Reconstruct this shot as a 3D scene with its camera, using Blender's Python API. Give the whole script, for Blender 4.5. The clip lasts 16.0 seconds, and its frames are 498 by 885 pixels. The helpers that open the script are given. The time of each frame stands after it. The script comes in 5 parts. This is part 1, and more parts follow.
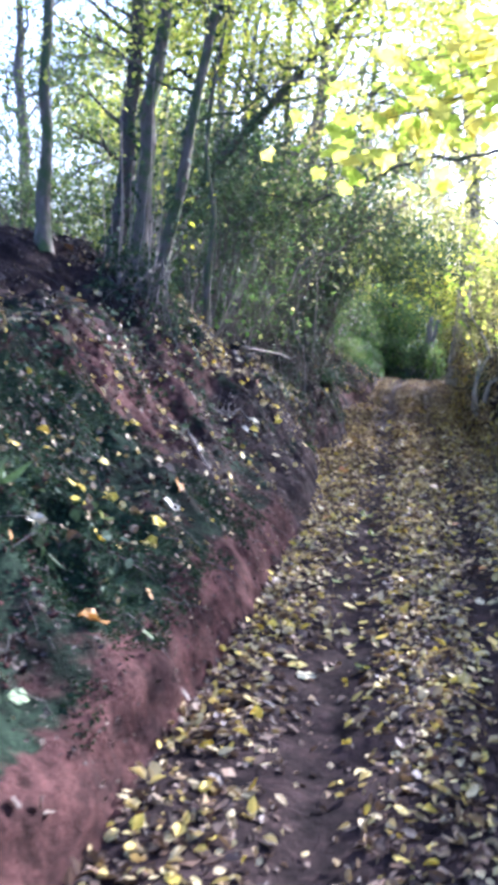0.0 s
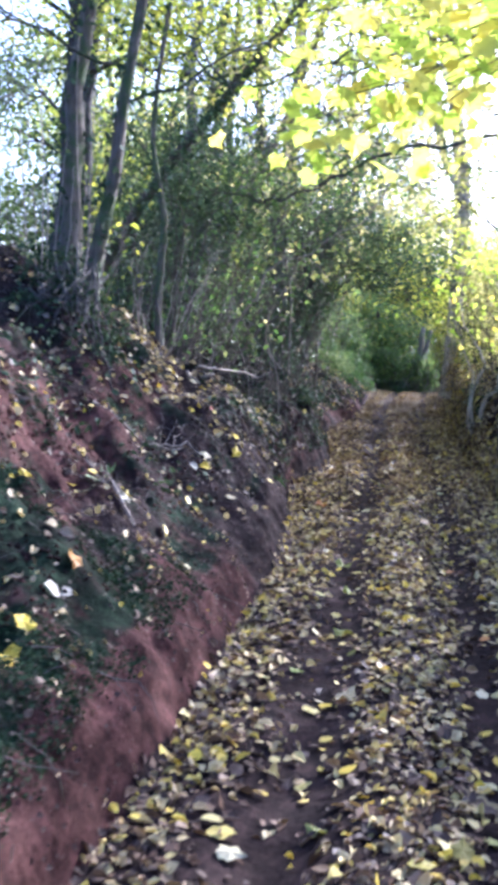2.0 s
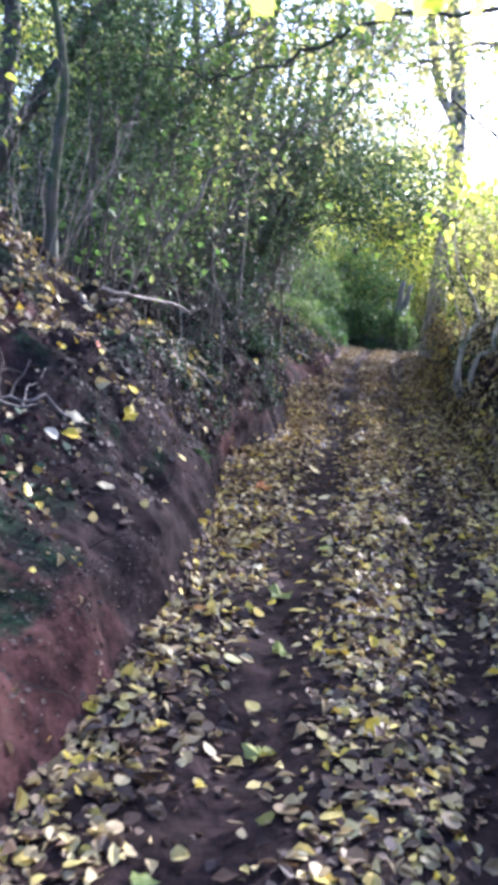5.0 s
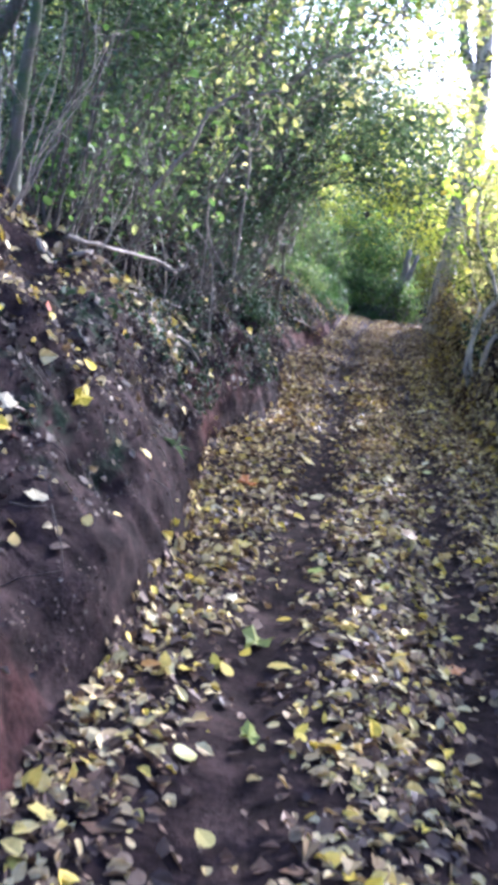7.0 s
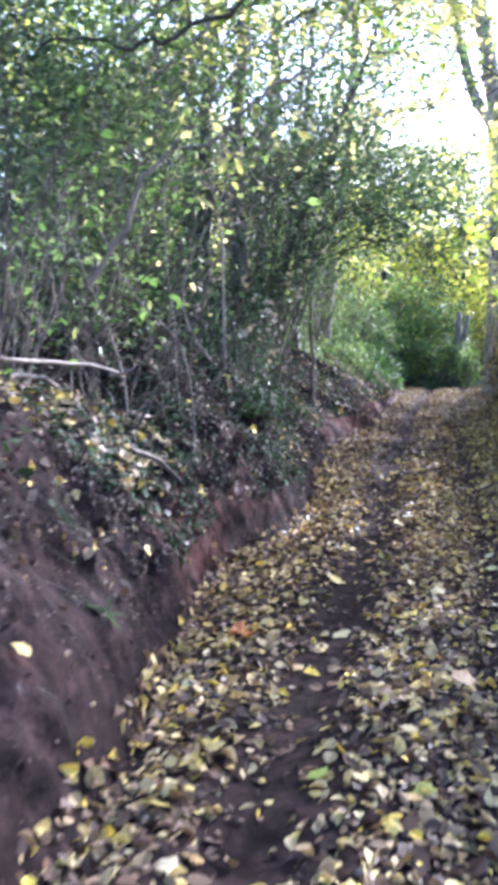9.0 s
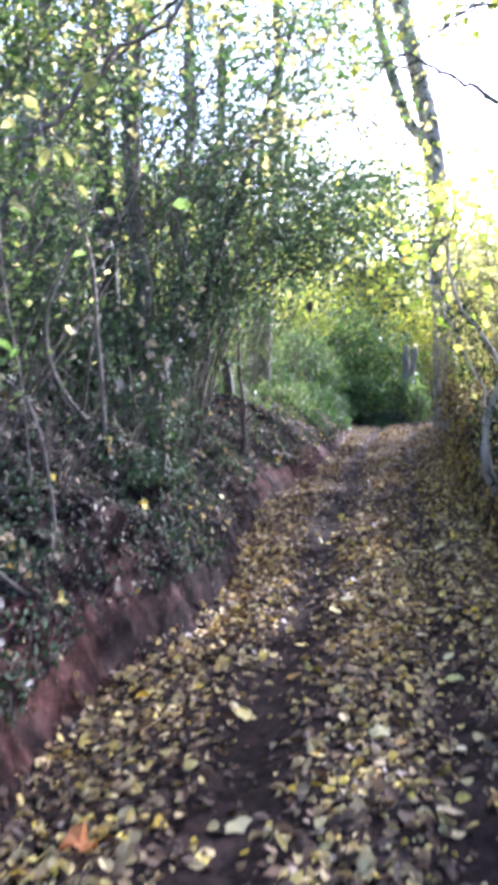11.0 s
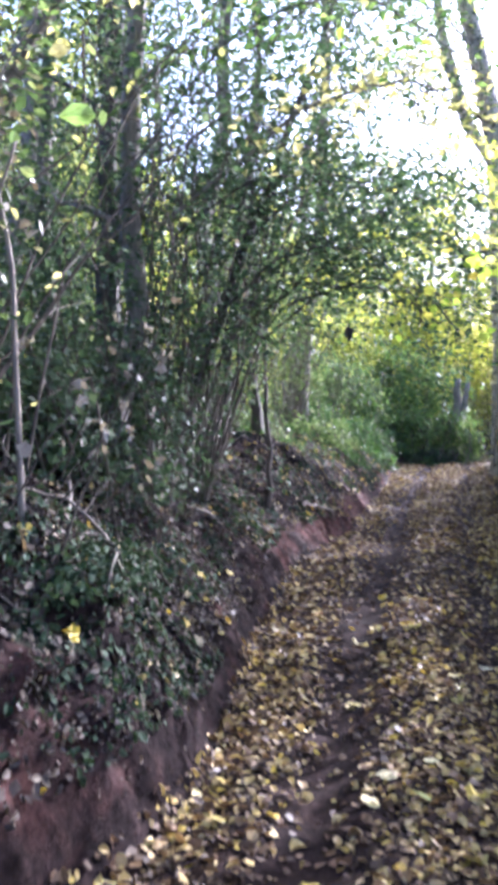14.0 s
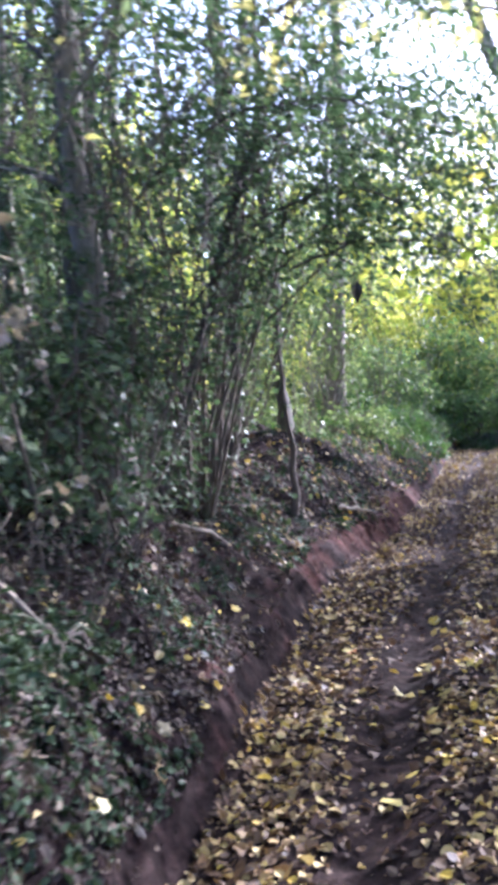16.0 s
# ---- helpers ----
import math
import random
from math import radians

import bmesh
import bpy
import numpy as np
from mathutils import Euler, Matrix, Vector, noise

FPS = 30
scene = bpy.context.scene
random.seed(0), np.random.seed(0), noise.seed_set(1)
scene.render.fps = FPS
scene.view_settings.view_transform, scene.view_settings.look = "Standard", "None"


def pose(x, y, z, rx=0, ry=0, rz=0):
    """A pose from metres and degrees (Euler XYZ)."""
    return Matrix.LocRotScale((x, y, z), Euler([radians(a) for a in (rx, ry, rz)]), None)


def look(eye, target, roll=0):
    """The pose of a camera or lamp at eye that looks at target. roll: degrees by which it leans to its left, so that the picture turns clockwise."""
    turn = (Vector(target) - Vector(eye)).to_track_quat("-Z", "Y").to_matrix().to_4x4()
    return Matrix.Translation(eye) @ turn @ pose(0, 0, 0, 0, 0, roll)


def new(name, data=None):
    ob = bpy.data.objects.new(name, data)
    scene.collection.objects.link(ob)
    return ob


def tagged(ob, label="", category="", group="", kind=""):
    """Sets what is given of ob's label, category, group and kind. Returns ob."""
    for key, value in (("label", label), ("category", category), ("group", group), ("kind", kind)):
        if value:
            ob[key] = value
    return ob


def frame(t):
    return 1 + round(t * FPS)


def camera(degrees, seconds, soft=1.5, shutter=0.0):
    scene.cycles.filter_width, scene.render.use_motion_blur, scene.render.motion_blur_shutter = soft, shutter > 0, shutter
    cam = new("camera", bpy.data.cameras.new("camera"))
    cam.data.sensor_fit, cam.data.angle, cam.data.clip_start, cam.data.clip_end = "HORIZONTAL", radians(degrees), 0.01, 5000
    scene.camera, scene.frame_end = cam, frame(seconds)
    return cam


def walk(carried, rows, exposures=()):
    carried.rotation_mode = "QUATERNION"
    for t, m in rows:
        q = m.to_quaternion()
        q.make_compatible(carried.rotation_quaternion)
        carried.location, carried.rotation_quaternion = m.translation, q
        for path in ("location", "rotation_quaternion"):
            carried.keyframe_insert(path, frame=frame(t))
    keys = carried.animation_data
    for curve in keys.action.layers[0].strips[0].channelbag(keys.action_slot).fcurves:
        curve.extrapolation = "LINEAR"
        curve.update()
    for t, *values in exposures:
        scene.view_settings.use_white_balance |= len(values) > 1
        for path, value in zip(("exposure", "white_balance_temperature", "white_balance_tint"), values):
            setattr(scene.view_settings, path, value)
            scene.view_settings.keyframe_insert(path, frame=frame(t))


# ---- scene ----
cam = camera(27.5, 16.0, 5.4, 0.7)
METRES, EYE, TILT, LEAN, TURN = 13.0, 1.6, -5.5, -5.0, 10.5
ROWS = [
    (0.0, 0.0, 0.0, 0.0, -0.0, 0.0, -0.0),
    (0.5, 0.0008, 0.0286, 0.0035, -0.46, -0.35, -2.8),
    (1.0, 0.0007, 0.0531, 0.0088, 0.54, 0.49, -3.74),
    (1.5, 0.0173, 0.0884, 0.0071, 1.5, 2.43, 0.57),
    (2.0, 0.0274, 0.1171, 0.0134, -0.13, 0.83, 1.48),
    (2.5, 0.0218, 0.149, 0.0158, 0.77, 1.8, -2.31),
    (3.0, 0.0178, 0.1787, 0.021, 1.5, 1.81, -5.48),
    (3.5, 0.0209, 0.2101, 0.0242, 1.44, 1.99, -5.65),
    (4.0, 0.0404, 0.2527, 0.0196, -0.87, 0.6, -2.58),
    (6.5, 0.0693, 0.3902, 0.023, -3.17, -3.39, -2.26),
    (7.0, 0.0615, 0.4101, 0.0297, -2.11, -4.04, -5.06),
    (7.5, 0.064, 0.4299, 0.0317, -1.05, -3.66, -3.77),
    (8.0, 0.0728, 0.4522, 0.0355, 0.65, -1.73, -0.06),
    (8.5, 0.0947, 0.4902, 0.0334, 2.78, 0.39, 3.31),
    (11.0, 0.1353, 0.653, 0.0511, 0.16, 3.45, 7.59),
    (11.5, 0.1389, 0.6849, 0.0578, -0.66, 4.7, 6.87),
    (12.0, 0.1414, 0.7192, 0.0629, 0.38, 4.75, 6.43),
    (12.5, 0.1601, 0.7554, 0.0645, 1.22, 6.0, 10.98),
    (13.0, 0.1577, 0.7849, 0.0708, 1.37, 5.17, 8.74),
    (13.5, 0.1528, 0.8046, 0.0765, 1.54, 3.91, 6.06),
    (14.0, 0.1533, 0.8229, 0.081, 2.47, 5.16, 5.71),
    (14.5, 0.1616, 0.8509, 0.083, 4.99, 7.44, 8.26),
    (15.0, 0.1638, 0.8826, 0.0875, 5.69, 6.91, 8.47),
    (15.5, 0.1651, 0.9129, 0.091, 5.75, 6.03, 6.93),
    (16.0, 0.1766, 0.9505, 0.0888, 6.08, 5.64, 10.03),
]
walk(cam, [(t, pose(0, 0, EYE, TILT, LEAN, TURN) @ pose(METRES * x, METRES * y, METRES * z, 90 + pitch, roll, yaw)) for t, x, y, z, yaw, pitch, roll in ROWS],
     exposures=[(0.0, 2.17, 4720, 26), (3.5, 2.06, 4720, 26), (6.5, 2.4, 4720, 26), (8.0, 2.55, 4720, 26), (8.7, 2.55, 4720, 26), (11.5, 2.45, 4800, 28), (16.0, 2.4, 4800, 29)])

# ---- daylight: hazy autumn sky, low sun ahead and to the right, behind the woods ----
SUN = Vector((0.50, 0.78, 0.46)).normalized()
world = bpy.data.worlds.new("sky")
scene.world = world
world.use_nodes = True
wn = world.node_tree
wn.nodes.clear()
sky = wn.nodes.new("ShaderNodeTexSky")
sky.sky_type, sky.sun_disc = "NISHITA", False
sky.sun_elevation, sky.sun_rotation = math.asin(SUN.z), math.atan2(SUN.x, SUN.y)
sky.dust_density, sky.air_density = 5.0, 1.0
sky_bg = wn.nodes.new("ShaderNodeBackground")
sky_bg.inputs["Strength"].default_value = 0.15
sky_out = wn.nodes.new("ShaderNodeOutputWorld")
wn.links.new(sky.outputs[0], sky_bg.inputs["Color"])
wn.links.new(sky_bg.outputs[0], sky_out.inputs["Surface"])
sun_lamp = bpy.data.lights.new("sun", "SUN")
sun_lamp.energy, sun_lamp.angle, sun_lamp.color = 5.0, radians(0.6), (1.0, 0.89, 0.68)
sun_ob = new("sun", sun_lamp)
sun_ob.matrix_world = look(SUN * 100, (0, 0, 0))

# ---- materials ----
rng = np.random.default_rng(7)


def node_material(name):
    m = bpy.data.materials.new(name)
    m.use_nodes = True
    nt = m.node_tree
    nt.nodes.clear()
    out = nt.nodes.new("ShaderNodeOutputMaterial")
    bsdf = nt.nodes.new("ShaderNodeBsdfPrincipled")
    nt.links.new(bsdf.outputs[0], out.inputs["Surface"])
    return m, nt, bsdf, out


def ramp(nt, source, stops):
    r = nt.nodes.new("ShaderNodeValToRGB")
    e = r.color_ramp.elements
    e[0].position, e[0].color = stops[0][0], (*stops[0][1], 1)
    e[1].position, e[1].color = stops[-1][0], (*stops[-1][1], 1)
    for p, c in stops[1:-1]:
        e.new(p).color = (*c, 1)
    nt.links.new(source, r.inputs["Fac"])
    return r.outputs["Color"]


def noise_out(nt, scale, detail=5.0, rough=0.6, stretch=(1, 1, 1)):
    co = nt.nodes.new("ShaderNodeTexCoord")
    mp = nt.nodes.new("ShaderNodeMapping")
    mp.inputs["Scale"].default_value = stretch
    n = nt.nodes.new("ShaderNodeTexNoise")
    n.inputs["Scale"].default_value, n.inputs["Detail"].default_value, n.inputs["Roughness"].default_value = scale, detail, rough
    nt.links.new(co.outputs["Object"], mp.inputs["Vector"])
    nt.links.new(mp.outputs[0], n.inputs["Vector"])
    return n.outputs["Fac"]


def mix_colour(nt, fac, a, b, mode="MIX"):
    m = nt.nodes.new("ShaderNodeMix")
    m.data_type, m.blend_type = "RGBA", mode
    for socket, value in ((m.inputs["Factor"], fac), (m.inputs["A"], a), (m.inputs["B"], b)):
        if isinstance(value, (int, float)):
            socket.default_value = value
        elif isinstance(value, tuple):
            socket.default_value = (*value, 1)
        else:
            nt.links.new(value, socket)
    return m.outputs["Result"]


def bump(nt, bsdf, source, strength, distance):
    b = nt.nodes.new("ShaderNodeBump")
    b.inputs["Strength"].default_value, b.inputs["Distance"].default_value = strength, distance
    nt.links.new(source, b.inputs["Height"])
    nt.links.new(b.outputs[0], bsdf.inputs["Normal"])


def leaf_material(name, stops, through_light=0.45, rough=0.5, by_object=False, gloss=0.22, glow=(1.25, 1.2, 0.75)):
    """Thin leaf: part of the light passes through it."""
    m, nt, bsdf, out = node_material(name)
    if by_object:
        info = nt.nodes.new("ShaderNodeObjectInfo").outputs["Random"]
    else:
        info = nt.nodes.new("ShaderNodeNewGeometry").outputs["Random Per Island"]
    colour = ramp(nt, info, stops)
    blotch = ramp(nt, noise_out(nt, 38, 3), [(0.35, (0.72, 0.66, 0.55)), (0.6, (1.05, 1.05, 1.0))])
    colour = mix_colour(nt, 0.8, colour, blotch, "MULTIPLY")
    nt.links.new(colour, bsdf.inputs["Base Color"])
    bsdf.inputs["Roughness"].default_value = rough
    bsdf.inputs["Specular IOR Level"].default_value = gloss
    tr = nt.nodes.new("ShaderNodeBsdfTranslucent")
    nt.links.new(mix_colour(nt, 1.0, colour, glow, "MULTIPLY"), tr.inputs["Color"])
    mx = nt.nodes.new("ShaderNodeMixShader")
    mx.inputs[0].default_value = through_light
    nt.links.new(bsdf.outputs[0], mx.inputs[1])
    nt.links.new(tr.outputs[0], mx.inputs[2])
    nt.links.new(mx.outputs[0], out.inputs["Surface"])
    return m


def bark_material(name, dark, light, moss=0.0):
    m, nt, bsdf, out = node_material(name)
    grain = noise_out(nt, 22, 6, 0.65, (1, 1, 0.18))
    colour = ramp(nt, grain, [(0.3, dark), (0.62, light), (0.75, tuple(1.25 * c for c in light))])
    if moss:
        patch = ramp(nt, noise_out(nt, 3.2, 5, 0.7), [(0.62 - 0.25 * moss, (0, 0, 0)), (0.72 - 0.2 * moss, (1, 1, 1))])
        colour = mix_colour(nt, patch, colour, (0.045, 0.07, 0.018))
    nt.links.new(colour, bsdf.inputs["Base Color"])
    bsdf.inputs["Roughness"].default_value = 0.85
    bump(nt, bsdf, grain, 0.7, 0.02)
    return m


def soil_material():
    m, nt, bsdf, out = node_material("soil")
    fine, mid, broad = noise_out(nt, 45, 6, 0.7), noise_out(nt, 7, 6, 0.65), noise_out(nt, 1.3, 4, 0.6)
    humus = ramp(nt, mid, [(0.3, (0.012, 0.0088, 0.0086)), (0.5, (0.027, 0.0182, 0.0174)), (0.62, (0.039, 0.0265, 0.0248)), (0.8, (0.062, 0.043, 0.0395))])
    red = ramp(nt, mid, [(0.3, (0.033, 0.0170, 0.0148)), (0.55, (0.081, 0.0395, 0.0335)), (0.8, (0.116, 0.059, 0.051))])
    layer = nt.nodes.new("ShaderNodeAttribute")
    layer.attribute_name = "subsoil"
    wobble = nt.nodes.new("ShaderNodeMath")
    wobble.operation = "ADD"
    nt.links.new(layer.outputs["Fac"], wobble.inputs[0])
    nt.links.new(broad, wobble.inputs[1])
    fac = ramp(nt, wobble.outputs[0], [(0.84, (0, 0, 0)), (1.0, (1, 1, 1))])
    colour = mix_colour(nt, fac, humus, red)
    track = nt.nodes.new("ShaderNodeAttribute")
    track.attribute_name = "track"
    mud = ramp(nt, mid, [(0.3, (0.020, 0.0135, 0.0120)), (0.6, (0.042, 0.028, 0.0245)), (0.8, (0.062, 0.043, 0.038))])
    colour = mix_colour(nt, track.outputs["Fac"], colour, mud)
    green = nt.nodes.new("ShaderNodeMath")
    green.operation = "ADD"
    bank = nt.nodes.new("ShaderNodeAttribute")
    bank.attribute_name = "mossy"
    nt.links.new(noise_out(nt, 1.9, 6, 0.7), green.inputs[0])
    nt.links.new(bank.outputs["Fac"], green.inputs[1])
    moss = ramp(nt, green.outputs[0], [(0.52, (0, 0, 0)), (0.62, (1, 1, 1))])
    tuft = ramp(nt, fine, [(0.35, (0.010, 0.018, 0.011)), (0.65, (0.022, 0.037, 0.020))])
    colour = mix_colour(nt, moss, colour, tuft)
    colour = mix_colour(nt, 0.8, colour, ramp(nt, fine, [(0.32, (0.58, 0.57, 0.57)), (0.68, (1.22, 1.2, 1.2))]), "MULTIPLY")
    blots = ramp(nt, noise_out(nt, 3.4, 7, 0.72), [(0.40, (0.34, 0.34, 0.36)), (0.56, (1.15, 1.13, 1.13))])
    lumps = ramp(nt, noise_out(nt, 12, 5, 0.7), [(0.38, (0.45, 0.45, 0.46)), (0.52, (1.0, 1.0, 1.0)), (0.66, (1.4, 1.36, 1.34))])
    colour = mix_colour(nt, 0.8, colour, lumps, "MULTIPLY")
    colour = mix_colour(nt, 0.75, colour, blots, "MULTIPLY")
    nt.links.new(colour, bsdf.inputs["Base Color"])
    bsdf.inputs["Roughness"].default_value = 0.95
    bsdf.inputs["Specular IOR Level"].default_value = 0.05
    both = nt.nodes.new("ShaderNodeMath")
    both.operation = "MULTIPLY_ADD"
    both.inputs[1].default_value = 2.5
    nt.links.new(noise_out(nt, 14, 6, 0.7), both.inputs[0])
    nt.links.new(fine, both.inputs[2])
    bump(nt, bsdf, both.outputs[0], 0.5, 0.022)
    return m


SOIL = soil_material()
BARK_GREY = bark_material("grey_bark", (0.07, 0.06, 0.05), (0.22, 0.19, 0.16), 0.25)
BARK_MOSSY = bark_material("mossy_bark", (0.045, 0.036, 0.028), (0.13, 0.105, 0.08), 0.7)
BARK_DARK = bark_material("dark_bark", (0.025, 0.021, 0.018), (0.075, 0.06, 0.05), 0.3)
BARK_PALE = bark_material("pale_bark", (0.17, 0.145, 0.11), (0.50, 0.43, 0.33), 0.35)
TWIG = bark_material("twig_bark", (0.035, 0.027, 0.021), (0.12, 0.092, 0.07), 0.3)
DRY = bark_material("bleached_wood", (0.10, 0.08, 0.065), (0.27, 0.22, 0.175))
LITTER_OCHRE = leaf_material("ochre_litter", [(0.0, (0.06, 0.040, 0.030)), (0.32, (0.13, 0.082, 0.048)), (0.50, (0.25, 0.16, 0.083)),
                                      (0.64, (0.40, 0.285, 0.15)), (0.76, (0.52, 0.39, 0.14)), (0.90, (0.55, 0.43, 0.22)), (1.0, (0.68, 0.50, 0.07))], 0.15, 0.6)
LITTER_LANE = leaf_material("lane_litter", [(0.0, (0.050, 0.035, 0.029)), (0.25, (0.11, 0.073, 0.054)), (0.42, (0.20, 0.135, 0.082)), (0.58, (0.40, 0.30, 0.15)), (0.76, (0.58, 0.48, 0.25)),
                                            (0.90, (0.62, 0.50, 0.17)), (1.0, (0.72, 0.55, 0.06))], 0.15, 0.6)
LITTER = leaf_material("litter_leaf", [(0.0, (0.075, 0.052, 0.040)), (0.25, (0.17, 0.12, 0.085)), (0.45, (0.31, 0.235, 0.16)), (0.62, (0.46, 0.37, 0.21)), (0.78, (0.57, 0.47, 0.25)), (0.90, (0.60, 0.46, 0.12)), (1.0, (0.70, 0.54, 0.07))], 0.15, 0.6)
# Brown litter greyed and cooled, so its colour carries the bank's shade
SHADE_LITTER = leaf_material("shade_greyed_litter", [(0.0, (0.032, 0.027, 0.026)), (0.5, (0.080, 0.064, 0.057)), (0.85, (0.135, 0.108, 0.090)), (1.0, (0.25, 0.21, 0.165))], 0.1, 0.7, gloss=0.12)
LITTER_BROWN = leaf_material("brown_litter", [(0.0, (0.040, 0.025, 0.018)), (0.5, (0.115, 0.066, 0.040)), (0.85, (0.175, 0.105, 0.062)), (1.0, (0.26, 0.175, 0.11))], 0.1, 0.6)
FALLEN = leaf_material("fallen_leaf", [(0.0, (0.62, 0.46, 0.06)), (0.35, (0.60, 0.50, 0.16)), (0.6, (0.62, 0.56, 0.36)), (0.78, (0.42, 0.26, 0.10)), (0.9, (0.30, 0.36, 0.08)), (1.0, (0.50, 0.20, 0.07))], 0.15, 0.4, True)
MAPLE_LEAF = leaf_material("maple_leaf", [(0.0, (0.34, 0.50, 0.07)), (0.4, (0.52, 0.62, 0.14)), (0.75, (0.66, 0.66, 0.22)), (1.0, (0.74, 0.63, 0.12))], 0.68, 0.5, True)
LIME_LEAF = leaf_material("lime_maple_leaf", [(0.0, (0.26, 0.42, 0.05)), (0.6, (0.44, 0.56, 0.10)), (0.9, (0.62, 0.62, 0.16)), (1.0, (0.72, 0.56, 0.08))], 0.68, 0.5, True)
YELLOWING = leaf_material("yellowing_leaf", [(0.0, (0.13, 0.20, 0.035)), (0.35, (0.26, 0.34, 0.065)), (0.7, (0.42, 0.47, 0.11)), (1.0, (0.62, 0.59, 0.22))], 0.68)
GREEN = leaf_material("green_leaf", [(0.0, (0.060, 0.088, 0.036)), (0.5, (0.125, 0.165, 0.068)), (0.9, (0.205, 0.245, 0.105)), (1.0, (0.32, 0.34, 0.16))], 0.45, glow=(1.05, 1.2, 0.8))
HOLLY = leaf_material("evergreen_leaf", [(0.0, (0.046, 0.072, 0.042)), (0.6, (0.088, 0.125, 0.070)), (0.95, (0.145, 0.185, 0.105)), (1.0, (0.21, 0.23, 0.14))], 0.34, 0.5, glow=(1.0, 1.2, 0.85))
IVY = leaf_material("ivy_leaf", [(0.0, (0.022, 0.042, 0.023)), (0.6, (0.046, 0.075, 0.042)), (1.0, (0.088, 0.125, 0.072))], 0.2, 0.65, gloss=0.12)
SUNNY = leaf_material("sunny_lime_leaf", [(0.0, (0.22, 0.30, 0.04)), (0.5, (0.42, 0.48, 0.07)), (1.0, (0.62, 0.60, 0.12))], 0.7)
MOSS = leaf_material("moss_tuft", [(0.0, (0.014, 0.028, 0.017)), (0.6, (0.026, 0.047, 0.027)), (1.0, (0.046, 0.074, 0.040))], 0.15, 0.95, gloss=0.02)
PALE = leaf_material("pale_leaf", [(0.0, (0.22, 0.25, 0.10)), (0.5, (0.46, 0.45, 0.22)), (1.0, (0.70, 0.66, 0.44))], 0.55)
FRESH = leaf_material("fresh_bramble_leaf", [(0.0, (0.06, 0.11, 0.038)), (0.5, (0.115, 0.19, 0.062)), (0.9, (0.20, 0.29, 0.10)), (1.0, (0.40, 0.41, 0.17))], 0.5, glow=(1.15, 1.2, 0.8))
GRASS = leaf_material("fresh_grass", [(0.0, (0.025, 0.065, 0.018)), (0.6, (0.05, 0.115, 0.030)), (1.0, (0.12, 0.19, 0.06))], 0.4)
WITHERED = leaf_material("withered_leaf", [(0.0, (0.12, 0.10, 0.095)), (0.6, (0.26, 0.23, 0.22)), (1.0, (0.48, 0.45, 0.43))], 0.25)

# ---- mesh builders ----


def reseed(*values):
    """Starts the random numbers of one thing anew, so that things don't depend on one another."""
    global rng
    rng = np.random.default_rng(int(sum(abs(v) * 7919 * (k + 1) for k, v in enumerate(values))) % 2 ** 31)


def noise2(x, y, scale, seed=0):
    """Smooth value noise in [-1, 1] on arrays."""
    x, y = np.asarray(x, float) / scale + 913.7 + 17.3 * seed, np.asarray(y, float) / scale + 471.1 + 31.9 * seed
    ix, iy = np.floor(x), np.floor(y)
    fx, fy = x - ix, y - iy
    fx, fy = fx * fx * (3 - 2 * fx), fy * fy * (3 - 2 * fy)

    def h(a, b):
        v = np.sin(a * 127.1 + b * 311.7 + seed * 74.7) * 43758.5453
        return 2 * (v - np.floor(v)) - 1
    return (h(ix, iy) * (1 - fx) + h(ix + 1, iy) * fx) * (1 - fy) + (h(ix, iy + 1) * (1 - fx) + h(ix + 1, iy + 1) * fx) * fy


def part(name, me, material, parent=None, label=""):
    ob = new(name, me)
    if material:
        me.materials.append(material)
    if parent:
        ob.parent = parent
    if label:
        ob["label"] = label
    return ob


def array_mesh(name, verts, faces, smooth=True):
    """A mesh from an array of places and a list of (k, n) index arrays."""
    me = bpy.data.meshes.new(name)
    me.vertices.add(len(verts))
    me.vertices.foreach_set("co", np.asarray(verts, np.float32).ravel())
    loops = np.concatenate([f.ravel() for f in faces])
    totals = np.concatenate([np.full(len(f), f.shape[1]) for f in faces])
    me.loops.add(len(loops))
    me.loops.foreach_set("vertex_index", loops.astype(np.int32))
    me.polygons.add(len(totals))
    me.polygons.foreach_set("loop_start", np.concatenate([[0], np.cumsum(totals)[:-1]]).astype(np.int32))
    me.polygons.foreach_set("use_smooth", np.full(len(totals), smooth))
    me.update(calc_edges=True)
    me.validate()
    return me


OVAL = (np.array([(0, 0, 0), (-.30, .30, .07), (-.24, .68, .05), (0, 1, -.10), (.24, .68, .05), (.30, .30, .07)], float), [(0, 3, 2, 1), (0, 5, 4, 3)])
DIAMOND = (np.array([(0, 0, 0), (-.38, .45, .06), (0, 1, -.06), (.38, .45, .06)], float), [(0, 3, 2, 1)])
WIDE = (np.array([(0, 0, 0), (0, .35, -.02), (0, .70, -.03), (0, 1.02, -.12), (-.26, .08, .05), (-.42, .36, .11), (-.33, .66, .07), (-.14, .88, -.02), (.26, .08, .05), (.42, .36, .11), (.33, .66, .07), (.14, .88, -.02)], float),
        [(0, 1, 5, 4), (1, 2, 6, 5), (2, 3, 7, 6), (0, 8, 9, 1), (1, 9, 10, 2), (2, 10, 11, 3)])
_half = [(-.10, -.05), (-.29, -.11), (-.38, .02), (-.56, .10), (-.49, .23), (-.56, .34), (-.66, .53), (-.51, .56), (-.42, .68), (-.28, .67), (-.23, .82), (-.09, .93)]
_rim = [(0, 0), *_half, (0, 1.06), *[(-x, y) for x, y in _half[::-1]]]
